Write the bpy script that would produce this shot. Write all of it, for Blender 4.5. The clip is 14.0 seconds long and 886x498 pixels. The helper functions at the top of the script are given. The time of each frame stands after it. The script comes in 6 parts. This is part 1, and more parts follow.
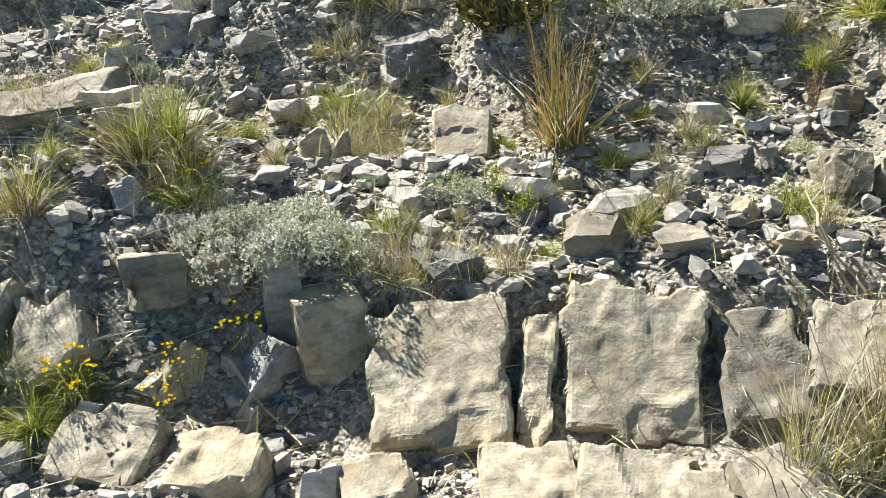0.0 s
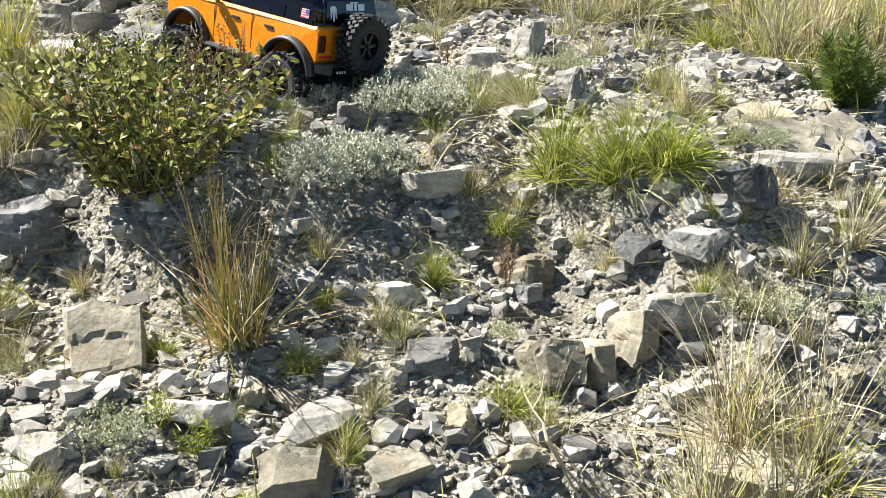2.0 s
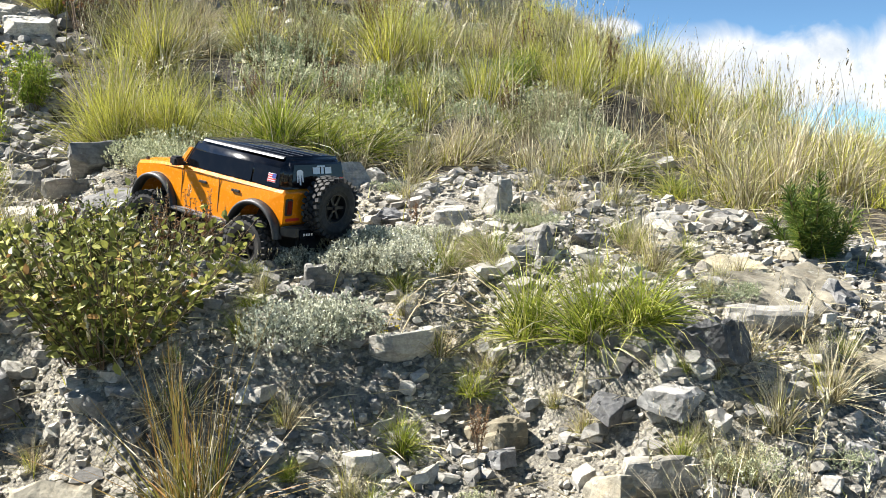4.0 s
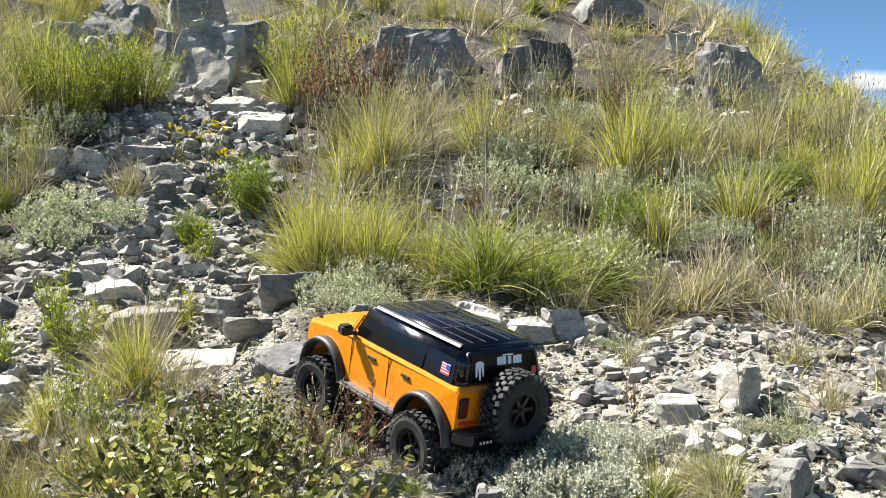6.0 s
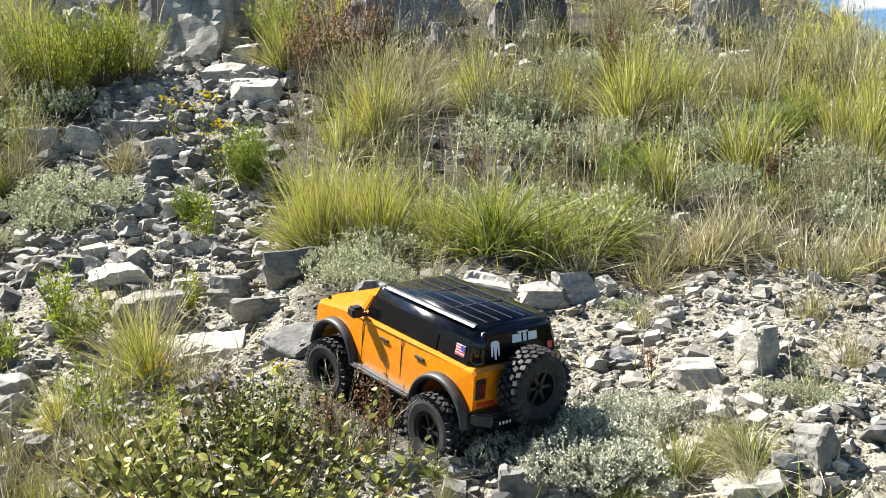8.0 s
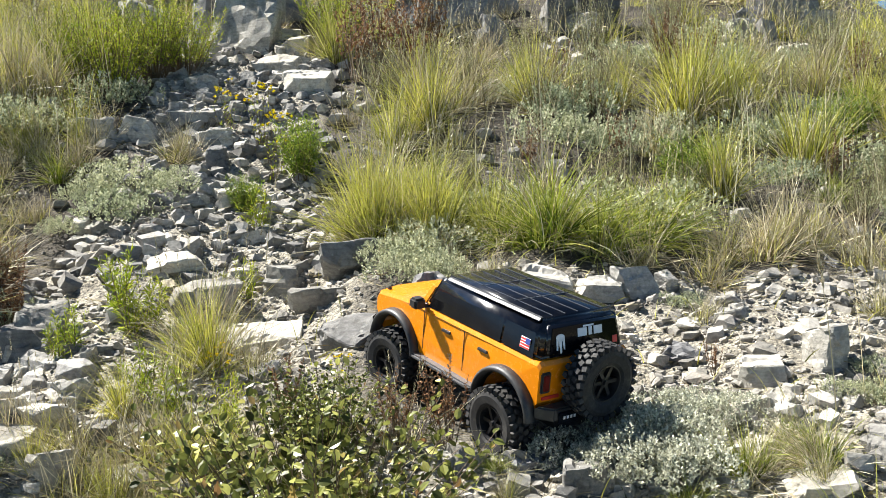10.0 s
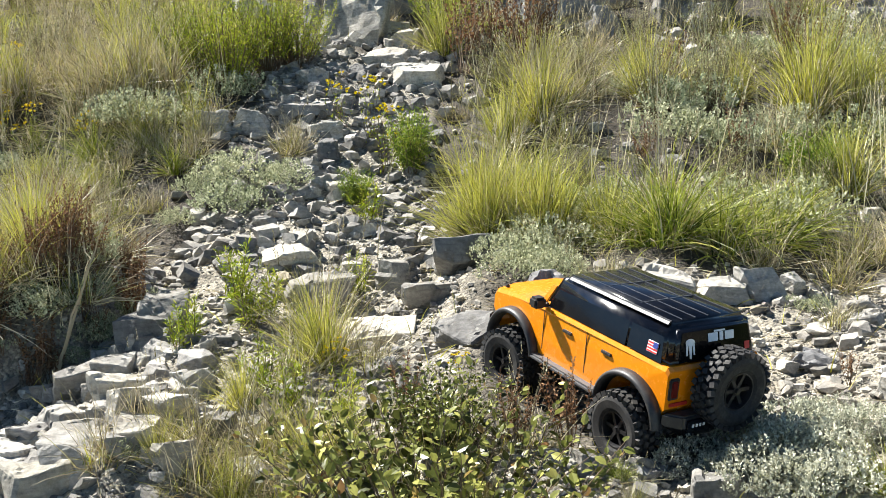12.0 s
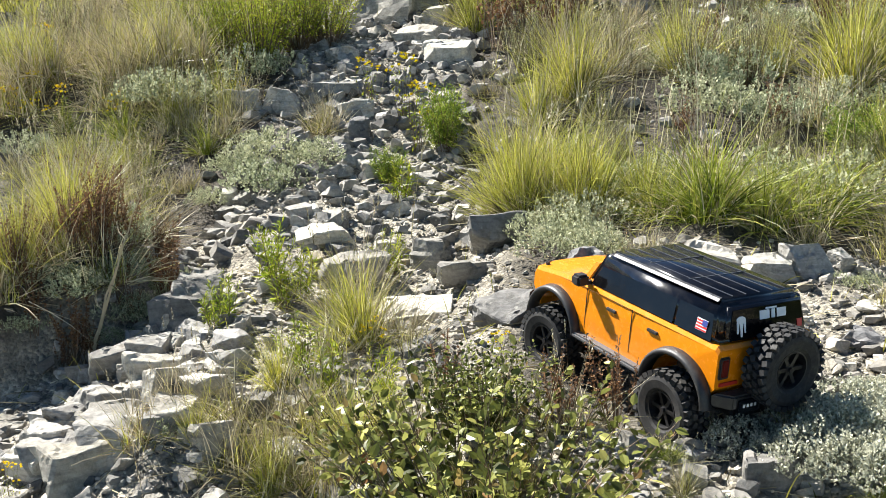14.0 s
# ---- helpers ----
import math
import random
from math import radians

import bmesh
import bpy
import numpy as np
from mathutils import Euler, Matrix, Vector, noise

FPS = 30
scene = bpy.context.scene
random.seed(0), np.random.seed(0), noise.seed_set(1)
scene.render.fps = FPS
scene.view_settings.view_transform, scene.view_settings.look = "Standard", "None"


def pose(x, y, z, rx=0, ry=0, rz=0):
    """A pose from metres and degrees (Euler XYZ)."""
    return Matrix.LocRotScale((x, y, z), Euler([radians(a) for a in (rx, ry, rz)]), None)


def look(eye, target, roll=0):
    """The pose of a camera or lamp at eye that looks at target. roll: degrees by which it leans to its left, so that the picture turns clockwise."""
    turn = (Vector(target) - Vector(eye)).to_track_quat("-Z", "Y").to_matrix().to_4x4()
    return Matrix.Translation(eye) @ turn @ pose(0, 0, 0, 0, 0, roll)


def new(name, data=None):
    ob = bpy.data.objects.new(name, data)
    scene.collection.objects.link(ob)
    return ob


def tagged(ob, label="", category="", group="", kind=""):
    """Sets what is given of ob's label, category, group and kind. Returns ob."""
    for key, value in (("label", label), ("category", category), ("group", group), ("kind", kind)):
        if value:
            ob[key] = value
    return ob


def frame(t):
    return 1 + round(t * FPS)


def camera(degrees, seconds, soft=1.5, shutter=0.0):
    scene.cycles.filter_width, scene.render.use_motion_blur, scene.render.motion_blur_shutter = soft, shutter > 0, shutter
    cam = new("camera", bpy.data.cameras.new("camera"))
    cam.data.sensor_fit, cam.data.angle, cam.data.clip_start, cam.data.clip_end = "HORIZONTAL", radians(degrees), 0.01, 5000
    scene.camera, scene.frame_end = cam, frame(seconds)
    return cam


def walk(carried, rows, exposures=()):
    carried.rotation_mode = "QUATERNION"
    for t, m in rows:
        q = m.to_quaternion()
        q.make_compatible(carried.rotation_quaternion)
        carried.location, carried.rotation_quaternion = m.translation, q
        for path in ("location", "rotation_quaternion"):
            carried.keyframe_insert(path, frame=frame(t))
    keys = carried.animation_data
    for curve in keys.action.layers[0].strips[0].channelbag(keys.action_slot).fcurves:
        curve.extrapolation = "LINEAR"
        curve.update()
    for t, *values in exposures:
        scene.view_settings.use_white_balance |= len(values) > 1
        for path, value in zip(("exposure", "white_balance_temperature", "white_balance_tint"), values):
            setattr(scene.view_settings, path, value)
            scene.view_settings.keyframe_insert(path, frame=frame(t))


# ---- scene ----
cam = camera(49.5, 14.0, soft=0.6)
PATH = [
    (0, (0.1857, 0.1375, 2.1230), (0.0193, 2.7445, 1.2608), -1.8),
    (0.5, (0.1966, 0.2530, 2.1423), (0.0798, 2.8642, 1.2898), -2.6),
    (1, (0.2008, 0.3190, 2.1353), (0.3589, 2.9343, 1.2980), -2.5),
    (1.5, (0.1389, 0.4098, 2.1587), (0.7412, 2.9783, 1.3791), 0.4),
    (2, (0.1293, 0.4813, 2.2440), (1.0285, 2.9920, 1.5743), 0.8),
    (2.5, (0.1403, 0.5184, 2.2729), (1.1358, 3.0333, 1.7752), 0.2),
    (2.7, (0.1403, 0.5115, 2.2702), (1.1468, 3.0291, 1.8163), 0.2),
    (4.8, (0.1788, 0.5060, 2.2618), (1.0863, 3.0951, 2.0776), -0.1),
    (5, (0.1829, 0.5143, 2.2633), (1.0601, 3.1158, 2.0941), 0.1),
    (5.5, (0.2448, 0.6573, 2.2838), (0.8567, 3.3371, 2.1918), 1.7),
    (6, (0.3630, 0.8773, 2.4819), (0.6298, 3.6121, 2.3664), 1.4),
    (6.5, (0.3877, 0.9144, 2.5438), (0.5418, 3.6534, 2.3526), -1.4),
    (7, (0.3671, 0.9130, 2.5328), (0.5913, 3.6451, 2.3032), -1.9),
    (7.2, (0.3671, 0.9144, 2.5341), (0.6339, 3.6410, 2.2922), -1.7),
    (9.3, (0.3204, 0.9282, 2.5287), (0.5596, 3.6534, 2.2482), -1.7),
    (9.5, (0.3190, 0.9323, 2.5287), (0.5335, 3.6603, 2.2523), -1.4),
    (10, (0.3162, 0.9323, 2.5272), (0.4647, 3.6630, 2.2440), -1.2),
    (10.5, (0.3122, 0.9405, 2.5272), (0.3768, 3.6726, 2.2262), -1.9),
    (11, (0.2956, 0.9570, 2.5245), (0.2956, 3.6878, 2.2013), -1.9),
    (11.5, (0.2901, 0.9638, 2.5245), (0.2462, 3.6933, 2.1987), -1.1),
    (12, (0.2750, 0.9653, 2.5341), (0.1485, 3.6960, 2.2330), -0.9),
    (12.5, (0.2654, 0.9818, 2.5300), (0.0838, 3.7083, 2.2151), -1.3),
    (13, (0.2612, 0.9913, 2.5259), (0.0646, 3.7153, 2.2013), -1.5),
    (13.5, (0.2393, 1.0010, 2.5314), (0.0165, 3.7222, 2.2000), -1.3),
    (14, (0.2517, 1.0010, 2.5232), (0.0482, 3.7208, 2.1698), -1.4),
]
walk(cam, [(t, look(eye, target, roll)) for t, eye, target, roll in PATH])


# ---------------------------------------------------------------- daylight
SUN_AZ, SUN_EL = 55.0, 50.0  # degrees: left of the way up the slope, and above the horizon
to_sun = Vector((-math.sin(radians(SUN_AZ)) * math.cos(radians(SUN_EL)), math.cos(radians(SUN_AZ)) * math.cos(radians(SUN_EL)), math.sin(radians(SUN_EL))))
world = bpy.data.worlds.new("daylight")
scene.world = world
world.use_nodes = True
wn = world.node_tree.nodes
sky = wn.new("ShaderNodeTexSky")
sky.sky_type, sky.sun_disc = "NISHITA", False
sky.sun_elevation, sky.sun_rotation = radians(SUN_EL), radians(-SUN_AZ)
sky.altitude, sky.air_density, sky.dust_density, sky.ozone_density = 2600, 0.6, 0.15, 0.7
wn["Background"].inputs[1].default_value = 0.05
tint = wn.new("ShaderNodeMix")
tint.data_type, tint.blend_type = "RGBA", "MULTIPLY"
tint.inputs[0].default_value, tint.inputs[7].default_value = 1.0, (0.86, 1.1, 1.13, 1.0)  # clear mountain air, towards cyan
world.node_tree.links.new(sky.outputs[0], tint.inputs[6])
world.node_tree.links.new(tint.outputs[2], wn["Background"].inputs[0])
sun_data = bpy.data.lights.new("sun", "SUN")
sun_data.energy, sun_data.angle, sun_data.color = 5.0, radians(0.53), (1.0, 0.965, 0.895)
sun = new("sun", sun_data)
scene.view_settings.exposure = 1.65
sun.matrix_basis = look((0, 0, 30), Vector((0, 0, 30)) - to_sun)


# ---------------------------------------------------------------- materials
def material(name):
    m = bpy.data.materials.new(name)
    m.use_nodes = True
    return m, m.node_tree.nodes, m.node_tree.links, m.node_tree.nodes["Principled BSDF"]


def ramp_node(n, l, source, stops):
    r = n.new("ShaderNodeValToRGB")
    e = r.color_ramp.elements
    while len(e) < len(stops):
        e.new(0.5)
    for k, (p, c) in zip(e, stops):
        k.position, k.color = p, (*c, 1)
    l.new(source, r.inputs[0])
    return r


def noise_node(n, l, coords, scale, detail=6.0, rough=0.6):
    t = n.new("ShaderNodeTexNoise")
    t.inputs["Scale"].default_value, t.inputs["Detail"].default_value, t.inputs["Roughness"].default_value = scale, detail, rough
    l.new(coords, t.inputs["Vector"])
    return t


def mix_node(n, l, kind, factor, a, b):
    m = n.new("ShaderNodeMix")
    m.data_type, m.blend_type = "RGBA", kind
    for socket, v in ((m.inputs[0], factor), (m.inputs[6], a), (m.inputs[7], b)):
        if isinstance(v, (int, float)):
            socket.default_value = v
        elif isinstance(v, tuple):
            socket.default_value = (*v, 1)
        else:
            l.new(v, socket)
    return m.outputs[2]


def stone_material(name, dark, mid, light, lichen=0.35, ochre=0.3, grain=1.0):
    """Broken limestone: bedding tint, grain, pale scuffed patches, lichen spots and rusty stains."""
    m, n, l, bsdf = material(name)
    geo, info = n.new("ShaderNodeNewGeometry"), n.new("ShaderNodeObjectInfo")
    big = noise_node(n, l, geo.outputs["Position"], 9 * grain, 5)
    fine = noise_node(n, l, geo.outputs["Position"], 120 * grain, 8, 0.7)
    base = ramp_node(n, l, big.outputs[0], ((0.3, dark), (0.5, mid), (0.72, light))).outputs[0]
    tint = ramp_node(n, l, info.outputs["Random"], ((0.0, (0.78, 0.78, 0.8)), (0.5, (1, 0.98, 0.95)), (1.0, (1.12, 1.08, 1.0)))).outputs[0]
    isle = ramp_node(n, l, geo.outputs["Random Per Island"], ((0.0, (0.4, 0.4, 0.41)), (0.25, (0.74, 0.72, 0.68)), (0.6, (1.0, 0.98, 0.95)), (1.0, (1.26, 1.23, 1.16)))).outputs[0]
    c = mix_node(n, l, "MULTIPLY", 1.0, base, tint)
    c = mix_node(n, l, "MULTIPLY", 1.0, c, isle)
    speck = ramp_node(n, l, fine.outputs[0], ((0.35, (0.7, 0.7, 0.7)), (0.62, (1.1, 1.1, 1.1)))).outputs[0]
    c = mix_node(n, l, "MULTIPLY", 0.75, c, speck)
    dirt = ramp_node(n, l, noise_node(n, l, geo.outputs["Position"], 38 * grain, 7, 0.72).outputs[0], ((0.36, (0.62, 0.61, 0.58)), (0.5, (0.98, 0.98, 0.97)), (0.66, (1.12, 1.12, 1.12)))).outputs[0]
    c = mix_node(n, l, "MULTIPLY", 0.85, c, dirt)
    flat = n.new("ShaderNodeMapping")  # thin bedding lines, tilted with the hill
    flat.inputs["Rotation"].default_value, flat.inputs["Scale"].default_value = (0.5, 0.3, 0.0), (1.0, 1.0, 7.0)
    l.new(geo.outputs["Position"], flat.inputs["Vector"])
    bed = ramp_node(n, l, noise_node(n, l, flat.outputs[0], 16 * grain, 5, 0.65).outputs[0], ((0.36, (0.72, 0.72, 0.74)), (0.47, (1.0, 1.0, 1.0)), (0.6, (1.1, 1.1, 1.09)))).outputs[0]
    c = mix_node(n, l, "MULTIPLY", 0.8, c, bed)
    rust = ramp_node(n, l, noise_node(n, l, geo.outputs["Position"], 14, 4).outputs[0], ((0.58, (0, 0, 0)), (0.7, (1, 1, 1)))).outputs[0]
    c = mix_node(n, l, "MIX", mix_node(n, l, "MULTIPLY", 1.0, rust, (ochre, ochre, ochre)), c, (0.36, 0.25, 0.13))
    spots = ramp_node(n, l, noise_node(n, l, geo.outputs["Position"], 45, 3).outputs[0], ((0.63, (0, 0, 0)), (0.68, (1, 1, 1)))).outputs[0]
    c = mix_node(n, l, "MIX", mix_node(n, l, "MULTIPLY", 1.0, spots, (lichen, lichen, lichen)), c, (0.42, 0.42, 0.38))
    l.new(c, bsdf.inputs["Base Color"])
    bsdf.inputs["Roughness"].default_value = 0.88
    mid_relief = noise_node(n, l, geo.outputs["Position"], 34 * grain, 8, 0.65)
    crack = n.new("ShaderNodeTexVoronoi")
    crack.feature = "DISTANCE_TO_EDGE"
    crack.inputs["Scale"].default_value = 22 * grain
    bent = n.new("ShaderNodeVectorMath")
    bent.operation = "MULTIPLY_ADD"
    bent.inputs[1].default_value = (0.05, 0.05, 0.05)
    l.new(noise_node(n, l, geo.outputs["Position"], 16 * grain, 5, 0.7).outputs["Color"], bent.inputs[0])
    l.new(geo.outputs["Position"], bent.inputs[2])
    l.new(bent.outputs[0], crack.inputs["Vector"])
    edge = ramp_node(n, l, crack.outputs["Distance"], ((0.0, (0.35, 0.35, 0.35)), (0.045, (1, 1, 1)))).outputs[0]
    h = mix_node(n, l, "MIX", 0.35, mid_relief.outputs["Color"], fine.outputs["Color"])
    h = mix_node(n, l, "MULTIPLY", 0.1, h, edge)
    bump = n.new("ShaderNodeBump")
    bump.inputs["Strength"].default_value, bump.inputs["Distance"].default_value = 1.0, 0.0065
    l.new(h, bump.inputs["Height"])
    l.new(bump.outputs[0], bsdf.inputs["Normal"])
    return m


def ground_material():
    """Pale dust and grit; dark humous soil, darkened further to imitate shade between plants."""
    m, n, l, bsdf = material("stony_ground")
    geo = n.new("ShaderNodeNewGeometry")
    p = geo.outputs["Position"]
    big, mid, fine = noise_node(n, l, p, 1.3, 6), noise_node(n, l, p, 18, 5), noise_node(n, l, p, 160, 6, 0.7)
    cells = n.new("ShaderNodeTexVoronoi")
    cells.inputs["Scale"].default_value = 210
    l.new(p, cells.inputs["Vector"])
    clods = noise_node(n, l, p, 55, 8, 0.72)
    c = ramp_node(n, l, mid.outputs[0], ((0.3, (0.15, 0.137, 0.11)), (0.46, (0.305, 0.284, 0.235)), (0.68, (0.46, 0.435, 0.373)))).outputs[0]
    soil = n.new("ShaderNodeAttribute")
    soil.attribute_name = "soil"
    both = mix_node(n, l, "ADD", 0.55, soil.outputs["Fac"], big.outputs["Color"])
    humus_shade = ramp_node(n, l, both, ((0.35, (0, 0, 0)), (0.9, (0.92, 0.92, 0.92)))).outputs[0]
    # near-black tones: humous soil colour with the shade between tufts painted in
    c = mix_node(n, l, "MIX", humus_shade, c, ramp_node(n, l, mid.outputs[0], ((0.35, (0.022, 0.017, 0.011)), (0.7, (0.075, 0.061, 0.043)))).outputs[0])
    grit = ramp_node(n, l, cells.outputs["Color"], ((0.1, (0.6, 0.6, 0.62)), (0.9, (1.25, 1.22, 1.15)))).outputs[0]
    c = mix_node(n, l, "MULTIPLY", 0.8, c, grit)
    chips = n.new("ShaderNodeTexVoronoi")  # chips too small to be strewn one by one
    chips.inputs["Scale"].default_value, chips.inputs["Randomness"].default_value = 120, 1.0
    bent = n.new("ShaderNodeVectorMath")
    bent.operation = "MULTIPLY_ADD"
    bent.inputs[1].default_value = (0.006, 0.006, 0.006)
    l.new(noise_node(n, l, p, 140, 3).outputs["Color"], bent.inputs[0])
    l.new(p, bent.inputs[2])
    l.new(bent.outputs[0], chips.inputs["Vector"])
    chip_tone = ramp_node(n, l, chips.outputs["Color"], ((0.15, (0.5, 0.5, 0.51)), (0.5, (0.95, 0.94, 0.92)), (0.9, (1.45, 1.42, 1.36)))).outputs[0]
    stony = n.new("ShaderNodeMath")
    stony.operation = "MULTIPLY_ADD"
    stony.inputs[1].default_value, stony.inputs[2].default_value = -0.85, 0.9
    l.new(humus_shade, stony.inputs[0])
    c = mix_node(n, l, "MULTIPLY", stony.outputs[0], c, chip_tone)
    l.new(c, bsdf.inputs["Base Color"])
    bsdf.inputs["Roughness"].default_value = 0.95
    h = mix_node(n, l, "MIX", 0.35, clods.outputs["Color"], fine.outputs["Color"])
    dome = ramp_node(n, l, chips.outputs["Distance"], ((0.0, (1, 1, 1)), (0.75, (0, 0, 0)))).outputs[0]
    chip_relief = n.new("ShaderNodeBump")
    chip_relief.inputs["Strength"].default_value, chip_relief.inputs["Distance"].default_value = 0.9, 0.006
    l.new(dome, chip_relief.inputs["Height"])
    bump = n.new("ShaderNodeBump")
    bump.inputs["Strength"].default_value, bump.inputs["Distance"].default_value = 1.0, 0.012
    l.new(h, bump.inputs["Height"])
    l.new(chip_relief.outputs[0], bump.inputs["Normal"])
    l.new(bump.outputs[0], bsdf.inputs["Normal"])
    return m


def leaf_material(name, stops, through_light=0.35, rough=0.55, tip=None):
    """Leaves and blades: each island its own shade, light passing through."""
    m, n, l, bsdf = material(name)
    geo, info = n.new("ShaderNodeNewGeometry"), n.new("ShaderNodeObjectInfo")
    c = ramp_node(n, l, geo.outputs["Random Per Island"], stops).outputs[0]
    shade = ramp_node(n, l, info.outputs["Random"], ((0.0, (0.82, 0.86, 0.8)), (1.0, (1.15, 1.1, 1.05)))).outputs[0]
    c = mix_node(n, l, "MULTIPLY", 1.0, c, shade)
    blot = ramp_node(n, l, noise_node(n, l, geo.outputs["Position"], 60, 3).outputs[0], ((0.3, (0.75, 0.75, 0.7)), (0.7, (1.15, 1.15, 1.1)))).outputs[0]
    c = mix_node(n, l, "MULTIPLY", 0.7, c, blot)
    if tip:
        uv = n.new("ShaderNodeUVMap")
        sep = n.new("ShaderNodeSeparateXYZ")
        l.new(uv.outputs[0], sep.inputs[0])
        f = ramp_node(n, l, sep.outputs[1], ((0.35, (0, 0, 0)), (1.0, (0.55, 0.55, 0.55)))).outputs[0]
        c = mix_node(n, l, "MIX", f, c, tip)
    l.new(c, bsdf.inputs["Base Color"])
    bsdf.inputs["Roughness"].default_value = rough
    bsdf.inputs["Specular IOR Level"].default_value = 0.25
    glow = n.new("ShaderNodeBsdfTranslucent")
    l.new(c, glow.inputs[0])
    both = n.new("ShaderNodeMixShader")
    both.inputs[0].default_value = through_light
    l.new(bsdf.outputs[0], both.inputs[1])
    l.new(glow.outputs[0], both.inputs[2])
    l.new(both.outputs[0], n["Material Output"].inputs[0])
    return m


def plain_material(name, colour, rough, metal=0.0, coat=0.0, dust=0.0, scale=60.0):
    m, n, l, bsdf = material(name)
    geo = n.new("ShaderNodeNewGeometry")
    g = noise_node(n, l, geo.outputs["Position"], scale, 6, 0.65)
    c = mix_node(n, l, "MULTIPLY", 0.35, colour, ramp_node(n, l, g.outputs[0], ((0.3, (0.75, 0.75, 0.75)), (0.7, (1.1, 1.1, 1.1)))).outputs[0])
    if dust:
        f = ramp_node(n, l, noise_node(n, l, geo.outputs["Position"], 25, 7, 0.7).outputs[0], ((0.5, (0, 0, 0)), (0.75, (dust, dust, dust)))).outputs[0]
        c = mix_node(n, l, "MIX", f, c, (0.34, 0.31, 0.26))
    l.new(c, bsdf.inputs["Base Color"])
    r = ramp_node(n, l, g.outputs[0], ((0.3, (rough * 0.8,) * 3), (0.75, (min(1, rough * 1.35),) * 3))).outputs[0]
    l.new(r, bsdf.inputs["Roughness"])
    bsdf.inputs["Metallic"].default_value = metal
    bsdf.inputs["Coat Weight"].default_value = coat
    bsdf.inputs["Coat Roughness"].default_value = 0.08
    return m


GROUND = ground_material()
ROCK_GREY = stone_material("grey_limestone", (0.185, 0.187, 0.188), (0.3, 0.3, 0.294), (0.46, 0.455, 0.437), 0.35, 0.16)
ROCK_PALE = stone_material("pale_limestone", (0.27, 0.268, 0.258), (0.405, 0.4, 0.38), (0.54, 0.53, 0.503), 0.2, 0.12)
ROCK_BUFF = stone_material("buff_limestone", (0.225, 0.2, 0.145), (0.375, 0.342, 0.26), (0.51, 0.473, 0.375), 0.3, 0.35)
ROCK_DARK = stone_material("slate_grey_limestone", (0.135, 0.14, 0.151), (0.208, 0.213, 0.224), (0.322, 0.322, 0.322), 0.4, 0.1)
ROCK_TAN = stone_material("tan_bedrock", (0.15, 0.138, 0.108), (0.235, 0.219, 0.176), (0.33, 0.309, 0.255), 0.35, 0.25)
PEBBLES = stone_material("scree", (0.255, 0.247, 0.226), (0.415, 0.4, 0.362), (0.555, 0.536, 0.487), 0.15, 0.12)
BLADE_FINE = leaf_material("yellow_green_blades", ((0.0, (0.05, 0.062, 0.012)), (0.25, (0.19, 0.21, 0.03)), (0.55, (0.45, 0.45, 0.065)), (0.85, (0.62, 0.6, 0.13)), (1.0, (0.72, 0.66, 0.38))), 0.3, 0.32, (0.6, 0.57, 0.17))
BLADE_GREEN = leaf_material("green_blades", ((0.0, (0.03, 0.055, 0.008)), (0.35, (0.12, 0.17, 0.018)), (0.7, (0.3, 0.36, 0.04)), (0.9, (0.46, 0.48, 0.085)), (1.0, (0.56, 0.51, 0.22))), 0.28, 0.34, (0.46, 0.47, 0.1))
BLADE_DRY = leaf_material("straw_blades", ((0.0, (0.075, 0.06, 0.032)), (0.3, (0.25, 0.21, 0.115)), (0.7, (0.56, 0.49, 0.325)), (1.0, (0.74, 0.68, 0.55))), 0.1, 0.48, (0.62, 0.55, 0.41))
SAGE = leaf_material("silver_sage_leaves", ((0.0, (0.17, 0.195, 0.115)), (0.5, (0.41, 0.435, 0.295)), (1.0, (0.6, 0.615, 0.47))), 0.26, 0.95)
LEAF_BUSH = leaf_material("bush_leaves", ((0.0, (0.035, 0.042, 0.012)), (0.4, (0.115, 0.135, 0.035)), (0.75, (0.24, 0.26, 0.07)), (0.92, (0.46, 0.47, 0.15)), (0.985, (0.32, 0.22, 0.09)), (1.0, (0.2, 0.1, 0.05))), 0.3, 0.36)
LEAF_BRIGHT = leaf_material("bright_herb_leaves", ((0.0, (0.13, 0.19, 0.014)), (0.6, (0.31, 0.37, 0.028)), (1.0, (0.5, 0.5, 0.07))), 0.33, 0.5)
LEAF_RUST = leaf_material("withered_brown_leaves", ((0.0, (0.106, 0.0528, 0.0308)), (0.6, (0.211, 0.114, 0.0616)), (1.0, (0.334, 0.229, 0.132))), 0.25, 0.8)
NEEDLE = leaf_material("pine_needles", ((0.0, (0.045, 0.085, 0.018)), (0.6, (0.12, 0.18, 0.035)), (1.0, (0.26, 0.29, 0.07))), 0.25, 0.45)
PETAL = leaf_material("yellow_petals", ((0.0, (0.62, 0.45, 0.008)), (1.0, (0.74, 0.64, 0.02))), 0.3, 0.6)
STEM = plain_material("woody_stem", (0.136, 0.0935, 0.0595), 0.85, scale=200)
STRAW = plain_material("dry_stalk", (0.425, 0.357, 0.23), 0.8, scale=200)
WISP = leaf_material("grey_green_wisps", ((0.0, (0.13, 0.145, 0.065)), (0.5, (0.36, 0.37, 0.2)), (1.0, (0.54, 0.53, 0.34))), 0.2, 0.9)
LEAF_DENSE = leaf_material("dense_green_leaves", ((0.0, (0.07, 0.13, 0.014)), (0.6, (0.22, 0.31, 0.034)), (1.0, (0.42, 0.47, 0.075))), 0.3, 0.45)


